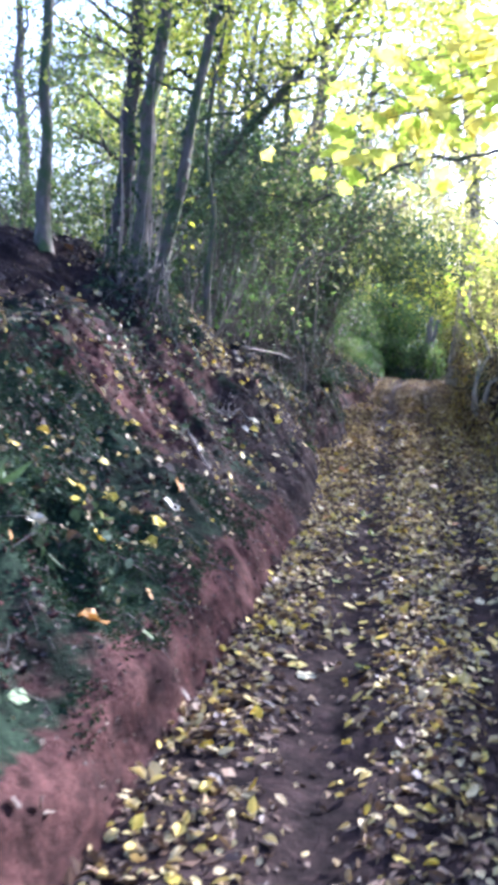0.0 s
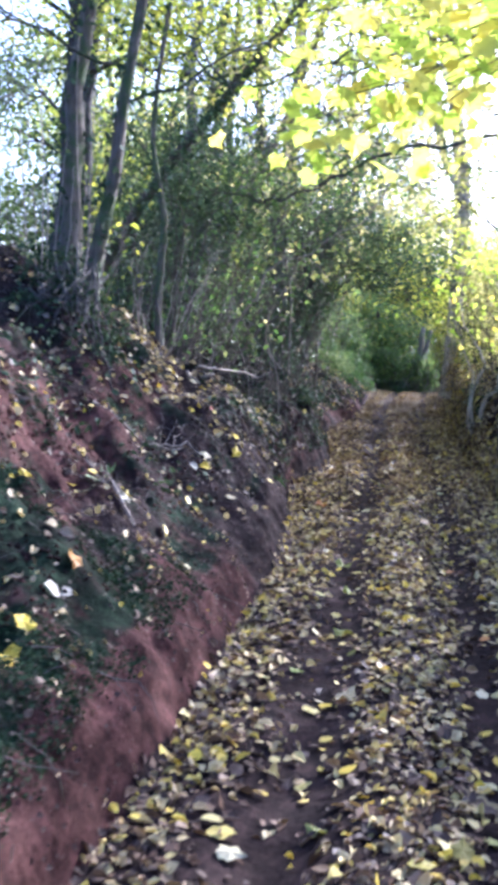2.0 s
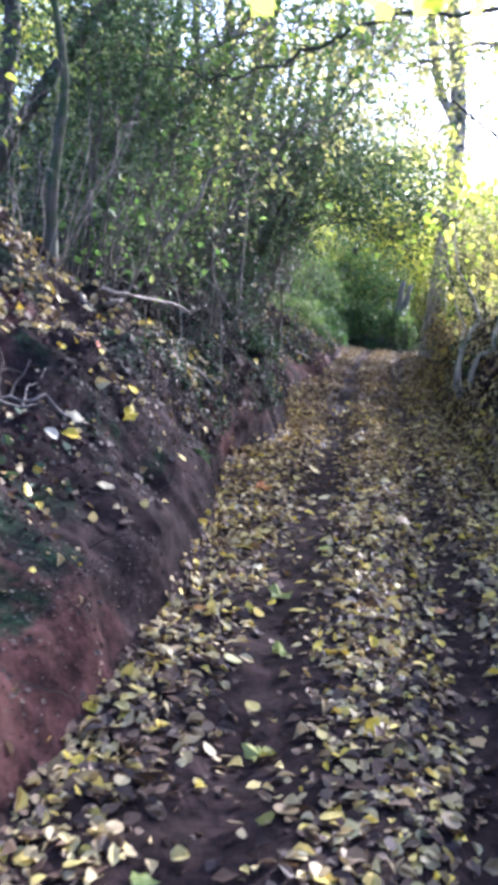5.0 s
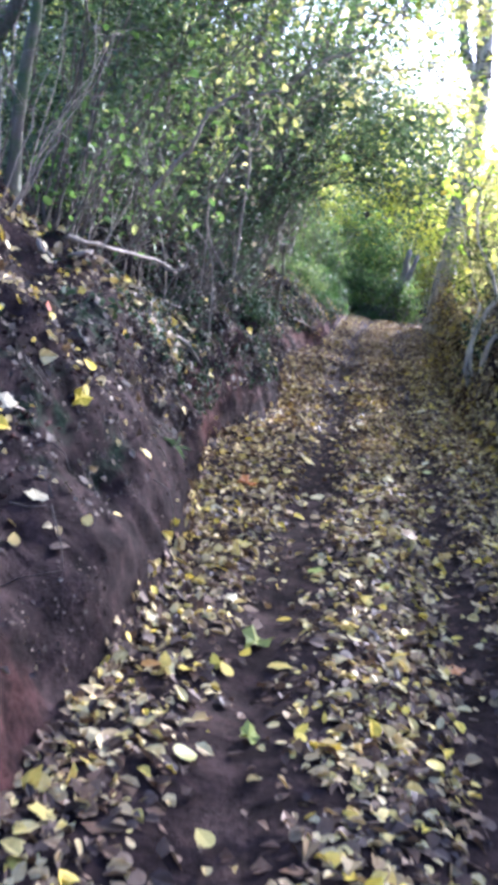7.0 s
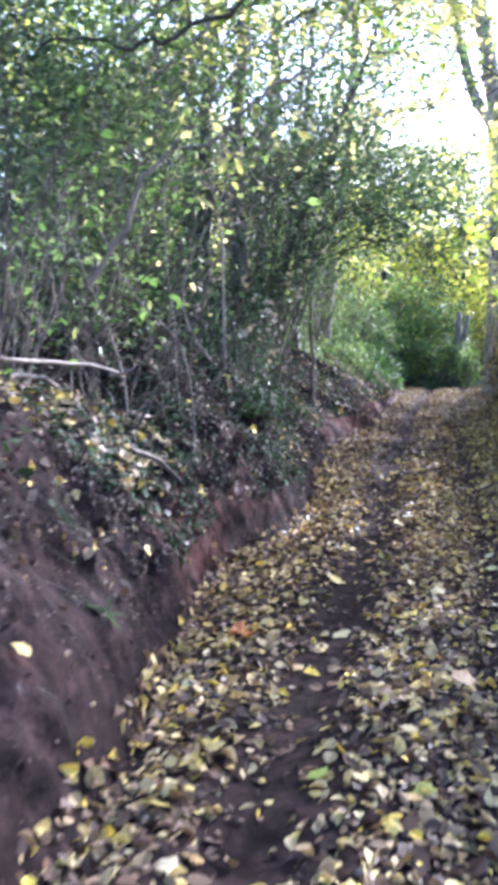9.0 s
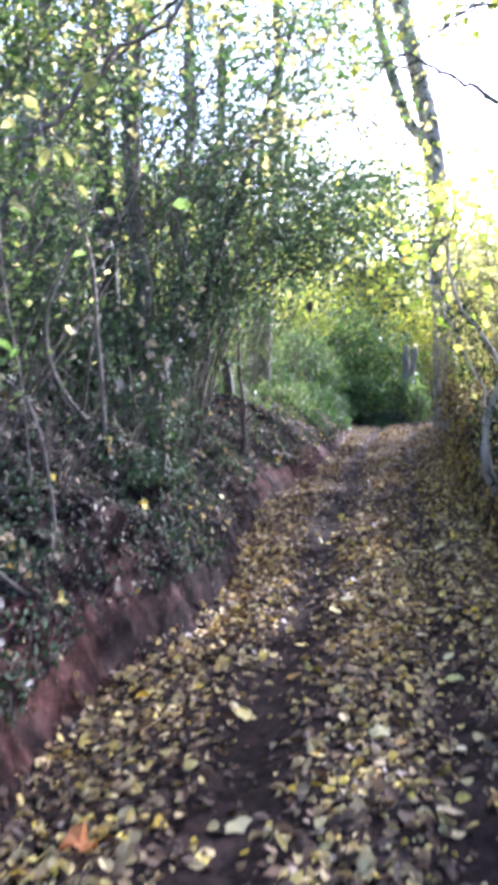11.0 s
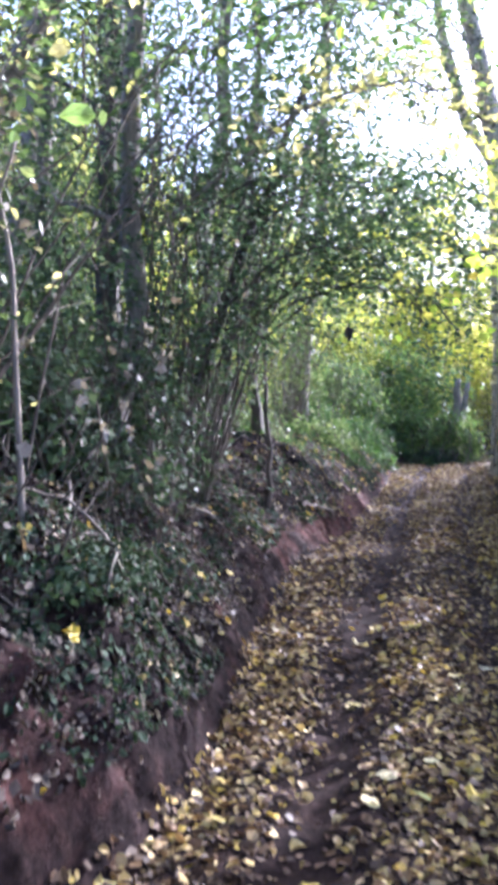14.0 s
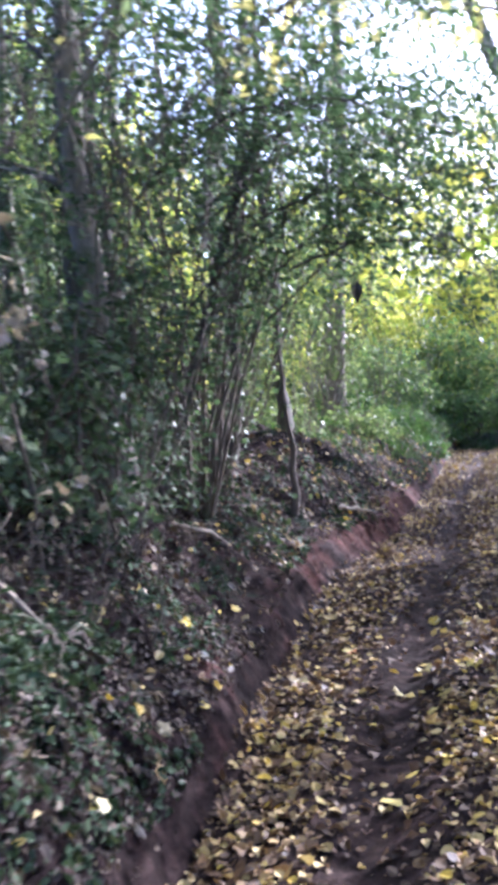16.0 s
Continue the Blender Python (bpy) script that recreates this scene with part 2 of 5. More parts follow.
LOBED = (np.array([(0, .36, -.03), *[(x, y, .12 * abs(x) + .04 * math.sin(9 * y) - .12 * y * y) for x, y in _rim]], float), [(0, k + 2 if k + 2 <= len(_rim) else 1, k + 1) for k in range(len(_rim))])
CLOD = (np.array([(0, 0, .4), (.5, .1, 0), (-.05, .45, .05), (-.5, 0, -.05), (.08, -.5, 0), (0, 0, -.4)], float), [(0, 1, 2), (0, 2, 3), (0, 3, 4), (0, 4, 1), (5, 2, 1), (5, 3, 2), (5, 4, 3), (5, 1, 4)])
BLADE = (np.array([(-.03, 0, 0), (.03, 0, 0), (.022, .55, .10), (-.022, .55, .10), (0, 1, -.06)], float), [(0, 1, 2, 3), (3, 2, 4)])


def leaf_frames(normals, heading=None):
    n = normals / np.linalg.norm(normals, axis=1, keepdims=True)
    ref = rng.normal(size=n.shape) if heading is None else heading
    t = ref - n * np.sum(ref * n, axis=1, keepdims=True)
    t /= np.linalg.norm(t, axis=1, keepdims=True) + 1e-9
    return np.stack([np.cross(t, n), t, n], axis=2)


def leaf_mesh(name, places, normals, sizes, shape=OVAL, heading=None, curl=1.0):
    """Many loose leaves in one mesh."""
    tv, tf = shape
    k = len(places)
    f = leaf_frames(np.asarray(normals, float), heading)
    local = np.repeat(tv[None], k, axis=0)
    local[:, :, 2] *= curl * rng.uniform(-0.6, 2.6, (k, 1))
    local[:, :, 0] *= rng.uniform(0.75, 1.15, (k, 1))
    v = np.einsum("kij,kvj->kvi", f, local) * np.asarray(sizes).reshape(-1, 1, 1) + np.asarray(places)[:, None, :]
    base = (np.arange(k) * len(tv))[:, None]
    faces = []
    for size in sorted({len(q) for q in tf}):
        idx = np.array([q for q in tf if len(q) == size])
        faces.append((base[:, :, None] + idx[None]).reshape(-1, size))
    return array_mesh(name, v.reshape(-1, 3), faces, False)


def tubes_mesh(name, paths, sides=7):
    """Tapered round stems along paths of (place, radius)."""
    vs, fs, start = [], [], 0
    ang = np.arange(sides) * 2 * math.pi / sides
    for pts, radii in paths:
        pts, radii = np.asarray(pts, float), np.asarray(radii, float)
        tan = np.gradient(pts, axis=0)
        tan /= np.linalg.norm(tan, axis=1, keepdims=True) + 1e-9
        ref = np.array([1.0, 0.13, 0.07]) if abs(tan[0][0]) < 0.8 else np.array([0.1, 0.2, 1.0])
        a = np.cross(tan, ref)
        a /= np.linalg.norm(a, axis=1, keepdims=True) + 1e-9
        b = np.cross(tan, a)
        wob = 1 + 0.10 * rng.normal(size=(len(pts), sides))
        ring = pts[:, None] + (radii[:, None] * wob)[:, :, None] * (a[:, None] * np.cos(ang)[None, :, None] + b[:, None] * np.sin(ang)[None, :, None])
        vs.append(ring.reshape(-1, 3))
        i, j = np.meshgrid(np.arange(len(pts) - 1), np.arange(sides), indexing="ij")
        j2 = (j + 1) % sides
        fs.append(start + np.stack([i * sides + j, i * sides + j2, (i + 1) * sides + j2, (i + 1) * sides + j], axis=-1).reshape(-1, 4))
        fs_end = start + (len(pts) - 1) * sides + np.arange(sides)
        vs.append(pts[-1:])
        start += len(pts) * sides + 1
        tip = np.full(sides, start - 1)
        fs.append(np.stack([fs_end, np.roll(fs_end, -1), tip, tip], axis=-1)[:, :3])
    by = {}
    for f in fs:
        by.setdefault(f.shape[1], []).append(f)
    return array_mesh(name, np.concatenate(vs), [np.concatenate(v) for v in by.values()])


def bent_path(a, b, n=9, wander=0.06, bow=(0, 0, 0)):
    """A wandering line from a to b, bowed in the middle."""
    a, b = np.asarray(a, float), np.asarray(b, float)
    s = np.linspace(0, 1, n)[:, None]
    length = np.linalg.norm(b - a)
    w = np.cumsum(rng.normal(size=(n, 3)), axis=0) * wander * length / n
    w -= s * w[-1] + (1 - s) * w[0]
    return a + (b - a) * s + np.sin(math.pi * s) * np.asarray(bow, float) + w


# ---- the ground: a sunken lane between two banks ----


def lane_left(y):
    return np.interp(y, [-12, 3, 5, 7, 8.6, 10, 12.4, 13.6, 15, 17.8, 20, 21.5, 24, 28, 35, 41, 44, 48, 56, 90, 130],
                     [-0.9, -.85, -.86, -.90, -.93, -1.0, -1.36, -1.42, -1.16, -1.5, -1.72, -1.82, -1.58, -1.65, -1.9, -2.2, -1.2, 1.2, 7, 30, 60])


def lane_right(y):
    return np.interp(y, [-12, 5, 10, 14.4, 17.7, 20, 24, 28, 33, 36, 40, 44, 48, 56, 90, 130], [1.0, 1.0, .95, .85, .72, .60, .52, .48, .42, .55, .9, 2.4, 5, 11, 36, 66])


def height(x, y):
    x, y = np.asarray(x, float), np.asarray(y, float)
    base = 0.02 * np.clip(y, -12, 45) - 0.02
    wob = 0.035 * noise2(x, y, 1.3, 3) + 0.035 * noise2(x + 0.5 * y, y - 0.5 * x, 0.5, 4)
    dl, dr = lane_left(y) + wob - x, x - lane_right(y) + 0.7 * wob
    steps = [0, .12, .35, .6, 1.0, 1.7, 3, 8, 30, 90]
    high = np.interp(dl, steps, [0, .30, .50, .70, 1.00, 1.85, 2.35, 3.0, 4.2, 5]) * np.interp(y, [4, 8.6, 9.5], [.84, .87, 1.0])
    steep = np.interp(dl, steps, [0, .34, .90, 1.22, 1.32, 1.42, 1.58, 2.2, 3.4, 5]) * np.interp(y, [12.4, 13.2, 14.0, 15.0], [.86, .9, 1.06, 1.04])
    low = np.interp(dl, steps, [0, .24, .44, .74, 1.10, 1.32, 1.45, 1.75, 2.6, 4])
    k1 = np.clip((y - 11.2) / 1.2, 0, 1)
    k2 = np.clip((y - 14.9) / 1.7, 0, 1)
    high = high + np.interp(y, [8.6, 9.5, 11.3], [0, .19, .26]) * np.exp(-((dl - 0.8) / 0.5) ** 2) * (dl > 0)
    left = (high * (1 - k1) + steep * k1) * (1 - k2) + low * k2
    right = np.interp(dr, [0, .15, .4, .8, 1.4, 3, 10, 30, 90], [0, .42, .98, 1.45, 1.7, 1.8, 1.6, 1.2, 1.0])
    bank = np.clip(np.maximum(dl, dr) / 0.35, 0, 1)
    shift = np.clip(y, 0, 30) - 8
    rut = -0.055 * (np.exp(-((x + 0.42 + 0.036 * shift) / 0.15) ** 2) + np.exp(-((x - 0.37 + 0.028 * shift) / 0.14) ** 2)) * (1 - bank)
    u, v = 0.8 * x + 0.6 * y, 0.8 * y - 0.6 * x
    fine = 0.045 * noise2(x, y, 0.15, 5) + 0.030 * noise2(u, v, 0.085, 8) + 0.016 * noise2(x, y, 0.042, 9) - 0.035 * np.abs(noise2(v, u, 0.16, 10))
    clods = 0.09 * noise2(u, v, 0.42, 14) + 0.09 * noise2(x, y, 0.7, 1) - 0.10 * np.abs(noise2(u, v, 0.33, 2)) * np.clip((np.maximum(dl, dr) - 0.1) / 0.4, 0.2, 1) + fine * np.clip((np.maximum(dl, dr) - 0.25) / 0.5, 0.0, 1)
    far = np.clip(1 - (np.maximum(dl, dr) - 2.8) / 3.0, 0.12, 1)
    bumps = bank * clods * far + 0.016 * noise2(x, y, 0.5, 6) + 0.010 * noise2(x, y, 0.17, 7)
    return base + left + right + rut + bumps


def slope_normal(x, y, e=0.05):
    n = np.stack([height(x - e, y) - height(x + e, y), height(x, y - e) - height(x, y + e), np.full(len(x), 2 * e)], axis=1)
    return n / np.linalg.norm(n, axis=1, keepdims=True)


def face_shift(x, y, z):
    """How far the crumbling steep faces stand proud of the even slope, sideways."""
    dl, dr = np.clip(lane_left(y) - x, 0, None), np.clip(x - lane_right(y), 0, None)
    lump = 0.055 * noise2(y, z, 0.26, 51) + 0.035 * noise2(y + 0.4 * z, z, 0.11, 52) - 0.04 * np.abs(noise2(y, z, 0.17, 53)) + 0.016 * noise2(y, z, 0.06, 54) + 0.035 * noise2(0.3 * y, z, 0.13, 55)
    return lump * (np.exp(-((dl - 0.28) / 0.24) ** 2) * (dl > 0) - np.exp(-((dr - 0.28) / 0.24) ** 2) * (dr > 0))


xs = np.concatenate([np.linspace(-90, -9, 28)[:-1], np.linspace(-9, -3.6, 30)[:-1], np.linspace(-3.6, -2.5, 34)[:-1], np.linspace(-2.5, -0.8, 84)[:-1], np.linspace(-0.8, 1.0, 50)[:-1], np.linspace(1.0, 2.6, 42)[:-1], np.linspace(2.6, 9, 26)[:-1], np.linspace(9, 90, 28)])
ys = np.concatenate([np.linspace(-40, 1, 20)[:-1], np.linspace(1, 3.5, 50)[:-1], np.linspace(3.5, 19, 415)[:-1], np.linspace(19, 26, 120)[:-1], np.linspace(26, 50, 100)[:-1], np.linspace(50, 160, 60)])
gx, gy = np.meshgrid(xs, ys, indexing="xy")
gz = height(gx.ravel(), gy.ravel())
gx = gx + face_shift(gx, gy, gz.reshape(gy.shape))
ii, jj = np.meshgrid(np.arange(len(ys) - 1), np.arange(len(xs) - 1), indexing="ij")
q = (ii * len(xs) + jj).ravel()
ground_me = array_mesh("ground", np.stack([gx.ravel(), gy.ravel(), gz], axis=1), [np.stack([q, q + 1, q + 1 + len(xs), q + len(xs)], axis=1)])
gdl = lane_left(gy.ravel()) - gx.ravel()
sub = 0.16 + 0.12 * (gy.ravel() < 7.8) - 0.12 * (gy.ravel() > 8.2) * (gy.ravel() < 11.7) + 0.38 * np.exp(-((gdl - 0.16) / 0.26) ** 2) * np.interp(gy.ravel(), [3, 6.0, 8.0, 11.4, 12.1, 13.2, 16.5, 21, 23, 27], [1, 1, .5, .35, .9, .4, .5, .85, 1, .8]) + 0.50 * np.exp(-((gdl - 1.2) / 0.36) ** 2) * (gy.ravel() < 9.8)
sub = sub + 0.22 * np.exp(-((gy.ravel() - 12.9) / 0.9) ** 2) * (gdl < 0.28) + 0.14 * np.exp(-((gy.ravel() - 24) / 3.0) ** 2) * (gdl < 0.45)
sub = np.where(gdl <= 0.0, 0.12, sub * np.interp(gy.ravel(), [10.5, 11.5], [1.0, 0.88])) - 0.3 * np.clip((gdl - 1.8) / 0.5, 0, 1)
ground_me.attributes.new("subsoil", "FLOAT", "POINT").data.foreach_set("value", sub.astype(np.float32))
ground_me.attributes.new("mossy", "FLOAT", "POINT").data.foreach_set("value", (np.clip(gdl * 4, 0, 1) - 1 + 0.16 * np.clip((6.8 - gy.ravel()) / 1.2, 0, 1) * np.clip((gdl - 0.16) / 0.16, 0, 1) * np.clip((2.4 - gdl) / 0.6, 0, 1) - 0.3 * np.clip((gdl - 2.2) / 0.8, 0, 1)).astype(np.float32))
grx = lane_right(gy.ravel())
ground_me.attributes.new("track", "FLOAT", "POINT").data.foreach_set("value", (np.clip(-gdl * 6, 0, 1) * np.clip((grx - gx.ravel()) * 6, 0, 1)).astype(np.float32))
ground = part("ground", ground_me, SOIL)
tagged(ground, "sunken dirt lane with red earth banks strewn with autumn leaves", "ground", kind="structure")

# ---- trees and shrubs ----


def at_ground(x, y, sink=0.06):
    return np.array([x, y, float(height(np.array([x]), np.array([y]))[0]) - sink])


def leaves_round(anchors, count, spread, size, droop=1.3):
    """Leaves scattered round twig ends: places, normals, sizes."""
    pick = rng.integers(0, len(anchors), count)
    p = np.asarray(anchors)[pick] + rng.normal(size=(count, 3)) * np.array([spread, spread, spread * 0.7])
    n = rng.normal(size=(count, 3)) * 0.75 + np.array([0, 0, droop])
    return p, n, size * rng.uniform(0.6, 1.25, count)


def branching(start, heading, length, radius, forks, curve_up=0.25):
    """One limb with side branches: stems for tubes_mesh and twig ends for leaves."""
    h = np.asarray(heading, float)
    h = h / np.linalg.norm(h)
    end = np.asarray(start) + h * length
    main = bent_path(start, end, 8, 0.35, (0, 0, curve_up * length * 0.4))
    stems = [(main, np.linspace(radius, radius * 0.25, 8))]
    ends = [main[5], main[6], main[7]]
    for _ in range(forks):
        i = rng.integers(2, 8)
        d = h + rng.normal(size=3) * 0.75 + np.array([0, 0, 0.1])
        d /= np.linalg.norm(d)
        ln = length * rng.uniform(0.25, 0.55)
        side = bent_path(main[i], main[i] + d * ln, 6, 0.4)
        stems.append((side, np.linspace(radius * 0.42, radius * 0.10, 6)))
        ends += [side[2], side[3], side[4], side[5]]
        for _ in range(2):
            j = rng.integers(2, 6)
            e = d + rng.normal(size=3) * 0.9
            e /= np.linalg.norm(e)
            twig = bent_path(side[j], side[j] + e * ln * 0.5, 4, 0.4)
            stems.append((twig, np.linspace(radius * 0.2, radius * 0.05, 4)))
            ends += [twig[1], twig[2], twig[3]]
    return stems, ends


def thing(name, place, label, category, group=""):
    e = new(name)
    e.location = Vector(place)
    e.empty_display_size = 0.2
    tagged(e, label, category, group)
    return e


def under(name, me, material, parent, label=""):
    """A part whose mesh was built in the place's own coordinates."""
    me.transform(Matrix.Translation(-parent.location))
    return part(name, me, material, parent, label)


def tree(name, label, foot, top, radius, bark, leaf, limbs=7, forks=6, leaves=2500, leaf_size=0.08, spread=0.22, limb_from=0.35, reach=0.35,
         shape=OVAL, ivy=0, bow=(0, 0, 0), group="", lean_to=None, category="tree", taper=0.35, line=None, limb_scale=0.36):
    reseed(*foot, len(label))
    foot = at_ground(*foot)
    root = thing(name, foot, label, category, group)
    top = np.asarray(top, float)
    tall = np.linalg.norm(top - foot)
    n = 16
    trunk = bent_path(foot, top, n, 0.10, bow)
    if line is not None:
        knots = np.array([foot, *line, top])
        s = np.linspace(0, len(knots) - 1, n)
        trunk = np.stack([np.interp(s, np.arange(len(knots)), knots[:, k]) for k in range(3)], axis=1)
        trunk[1:-1] = 0.25 * trunk[:-2] + 0.5 * trunk[1:-1] + 0.25 * trunk[2:]
    radii = radius * (1 - (1 - taper) * np.linspace(0, 1, n))
    radii[0] *= 1.5
    radii[1] *= 1.12
    under("trunk", tubes_mesh("trunk", [(trunk, radii)], 12), bark, root)
    ends = []
    for _ in range(limbs):
        i = int(rng.integers(int(limb_from * n), n))
        a = rng.uniform(0, 2 * math.pi)
        d = np.array([math.cos(a), math.sin(a), rng.uniform(0.1, 0.8)])
        if lean_to is not None:
            d = d + np.asarray(lean_to, float)
        stems, tips = branching(trunk[i], d, tall * reach * rng.uniform(0.6, 1.15), radii[i] * limb_scale, forks)
        under("limb", tubes_mesh("limb", stems, 4 if shape is DIAMOND else 5), bark, root)
        ends += tips
    if leaves and ends:
        under("crown", leaf_mesh("crown", *leaves_round(ends, leaves, spread, leaf_size), shape), leaf, root)
    if ivy:
        t = rng.uniform(0, 0.85, ivy) * (n - 1)
        i = t.astype(int)
        f = (t - i)[:, None]
        c = trunk[i] * (1 - f) + trunk[i + 1] * f
        a = rng.uniform(0, 2 * math.pi, ivy)
        out = np.stack([np.cos(a), np.sin(a), np.full(ivy, 0.25)], axis=1)
        p = c + out * (radii[i] + rng.gamma(2.0, 0.035, ivy))[:, None]
        under("ivy", leaf_mesh("ivy", p, out + 0.4 * rng.normal(size=(ivy, 3)), rng.uniform(0.035, 0.085, ivy), LOBED if radius > 9 else OVAL), IVY, root, "dark green ivy leaves")
    return root


def shrub(name, label, foot, stems, tall, wide, leaf, leaves, leaf_size, bark=TWIG, lean=(0, 0), radius=0.009, spread=0.14, group="", shape=OVAL, category="shrub", low=0.15, bare_foot=False):
    """Many stems from one stool, each carrying side twigs with leaves."""
    reseed(*foot, len(label))
    foot = at_ground(*foot)
    root = thing(name, foot, label, category, group)
    ends = []
    for _ in range(stems):
        all_stems = []
        a = rng.uniform(0, 2 * math.pi)
        r = wide * math.sqrt(rng.uniform(0.02, 1))
        top = foot + np.array([r * math.cos(a) + lean[0], r * math.sin(a) + lean[1], tall * rng.uniform(0.6, 1.0)])
        start = foot + np.array([0.12 * math.cos(a), 0.12 * math.sin(a), 0])
        path = bent_path(start, top, 10, 0.22, (0.1 * r * math.cos(a), 0.1 * r * math.sin(a), 0.1 * tall))
        all_stems.append((path, np.linspace(radius, radius * 0.25, 10)))
        for _ in range(5):
            i = rng.integers(max(1, int(10 * (0.45 if bare_foot else low))), 10)
            d = rng.normal(size=3) + np.array([0, 0, 0.3])
            d /= np.linalg.norm(d)
            side = bent_path(path[i], path[i] + d * tall * rng.uniform(0.10, 0.26), 5, 0.35)
            all_stems.append((side, np.linspace(radius * 0.45, radius * 0.12, 5)))
            ends += [side[2], side[3], side[4]]
        ends += [path[6], path[7], path[8], path[9]] if bare_foot else [path[2], path[3], path[4], path[6], path[8], path[9]]
        under("stem", tubes_mesh("stem", all_stems, 5), bark, root)
    if leaves:
        under("foliage", leaf_mesh("foliage", *leaves_round(ends, leaves, spread, leaf_size), shape), leaf, root)
    return root


def mound(name, label, foot, size, leaf, leaves, leaf_size, group="", shape=OVAL, stems=26, category="bramble"):
    """A tangle of arching stems hung with leaves."""
    reseed(*foot, len(label))
    foot = at_ground(*foot)
    root = thing(name, foot, label, category, group)
    sx, sy, sz = size
    ends = []
    for _ in range(stems):
        a = rng.uniform(0, 2 * math.pi)
        start = foot + np.array([0.5 * sx * rng.normal(), 0.5 * sy * rng.normal(), 0])
        end = foot + np.array([sx * math.cos(a), sy * math.sin(a), sz * rng.uniform(0.05, 0.5)])
        p = bent_path(start, end, 9, 0.2, (0, 0, sz * rng.uniform(0.3, 0.9)))
        under("stem", tubes_mesh("stem", [(p, np.linspace(0.012, 0.004, 9))], 5), TWIG, root)
        ends += list(p[1:])
    k = leaves
    u = rng.normal(size=(k, 3))
    u /= np.linalg.norm(u, axis=1, keepdims=True)
    u[:, 2] = np.abs(u[:, 2])
    lump = 1 + 0.22 * noise2(u[:, 0] * 3 + foot[1], u[:, 1] * 3 + u[:, 2] * 2, 0.5, 11) + 0.12 * rng.normal(size=k)
    p = foot + u * np.array(size) * (rng.uniform(0.55, 1.0, k) ** 0.5 * lump)[:, None]
    e, n2, s = leaves_round(ends, k // 3, 0.10, leaf_size)
    places = np.concatenate([p, e])
    normals = np.concatenate([u + 0.6 * rng.normal(size=(k, 3)) + np.array([0, 0, 0.4]), n2])
    under("foliage", leaf_mesh("foliage", places, normals, np.concatenate([leaf_size * rng.uniform(0.55, 1.25, k), s]), shape), leaf, root)
    return root


# The left bank near the start: an old coppice stool above a dark hollow of roots
tree("coppice_tree", "grey mossy coppice tree on the red bank above dark roots", (-2.68, 9.35), (-1.9, 9.5, 7.5), 0.075, BARK_MOSSY, YELLOWING, 7, 6, 2600, 0.055, limb_from=0.55, ivy=300, line=[(-2.62, 9.35, 2.4), (-2.5, 9.35, 3.0), (-2.42, 9.35, 3.87), (-2.3, 9.4, 4.7)], group="coppice trees")
tree("coppice_tree", "upright mossy coppice tree beside dead hanging stems", (-2.88, 9.45), (-3.1, 10.0, 7.0), 0.09, BARK_MOSSY, YELLOWING, 6, 6, 1800, 0.07, limb_from=0.5, ivy=260, group="coppice trees")
tree("coppice_tree", "slim grey coppice tree with pale bark", (-3.75, 9.2), (-4.0, 9.6, 6.5), 0.07, BARK_MOSSY, YELLOWING, 5, 5, 1200, 0.07, limb_from=0.5, group="coppice trees")
tree("coppice_tree", "slim pale tree with a curving trunk on the bank edge", (-2.62, 11.4), (-2.5, 11.6, 6.6), 0.042, BARK_MOSSY, YELLOWING, 6, 5, 560, 0.06, limb_from=0.45, line=[(-2.66, 11.4, 2.3), (-2.62, 11.4, 3.0), (-2.82, 11.4, 3.7), (-2.76, 11.5, 4.9)], group="coppice trees")
tree("leaning_tree", "mossy tree leaning far over the lane with a yellow-green crown", (-4.3, 13.3), (-0.4, 13.3, 7.4), 0.075, BARK_MOSSY, SUNNY, 16, 7, 9000, 0.085, limb_from=0.42, reach=0.34, ivy=220, spread=0.26,
     line=[(-3.75, 13.2, 2.9), (-2.92, 13.1, 4.07), (-2.47, 13.1, 4.55), (-2.1, 13.1, 5.05), (-1.75, 13.1, 5.5), (-1.45, 13.1, 5.95)], lean_to=(0.35, 0.3, 0.1))
tree("overhanging_tree", "slim tree with a thin yellow-green crown spread over the lane", (2.9, 17.2), (0.2, 16.6, 8.6), 0.09, BARK_GREY, SUNNY, 14, 7, 7000, 0.085, limb_from=0.55, reach=0.34, spread=0.28, lean_to=(-0.4, -0.1, 0.1))
tree("overhanging_tree", "slim tree with pale leaves arching above the lane", (-4.4, 17.6), (-1.2, 17.4, 9.0), 0.09, BARK_GREY, PALE, 12, 7, 5200, 0.08, limb_from=0.6, reach=0.32, spread=0.28, lean_to=(0.4, 0, 0.1))

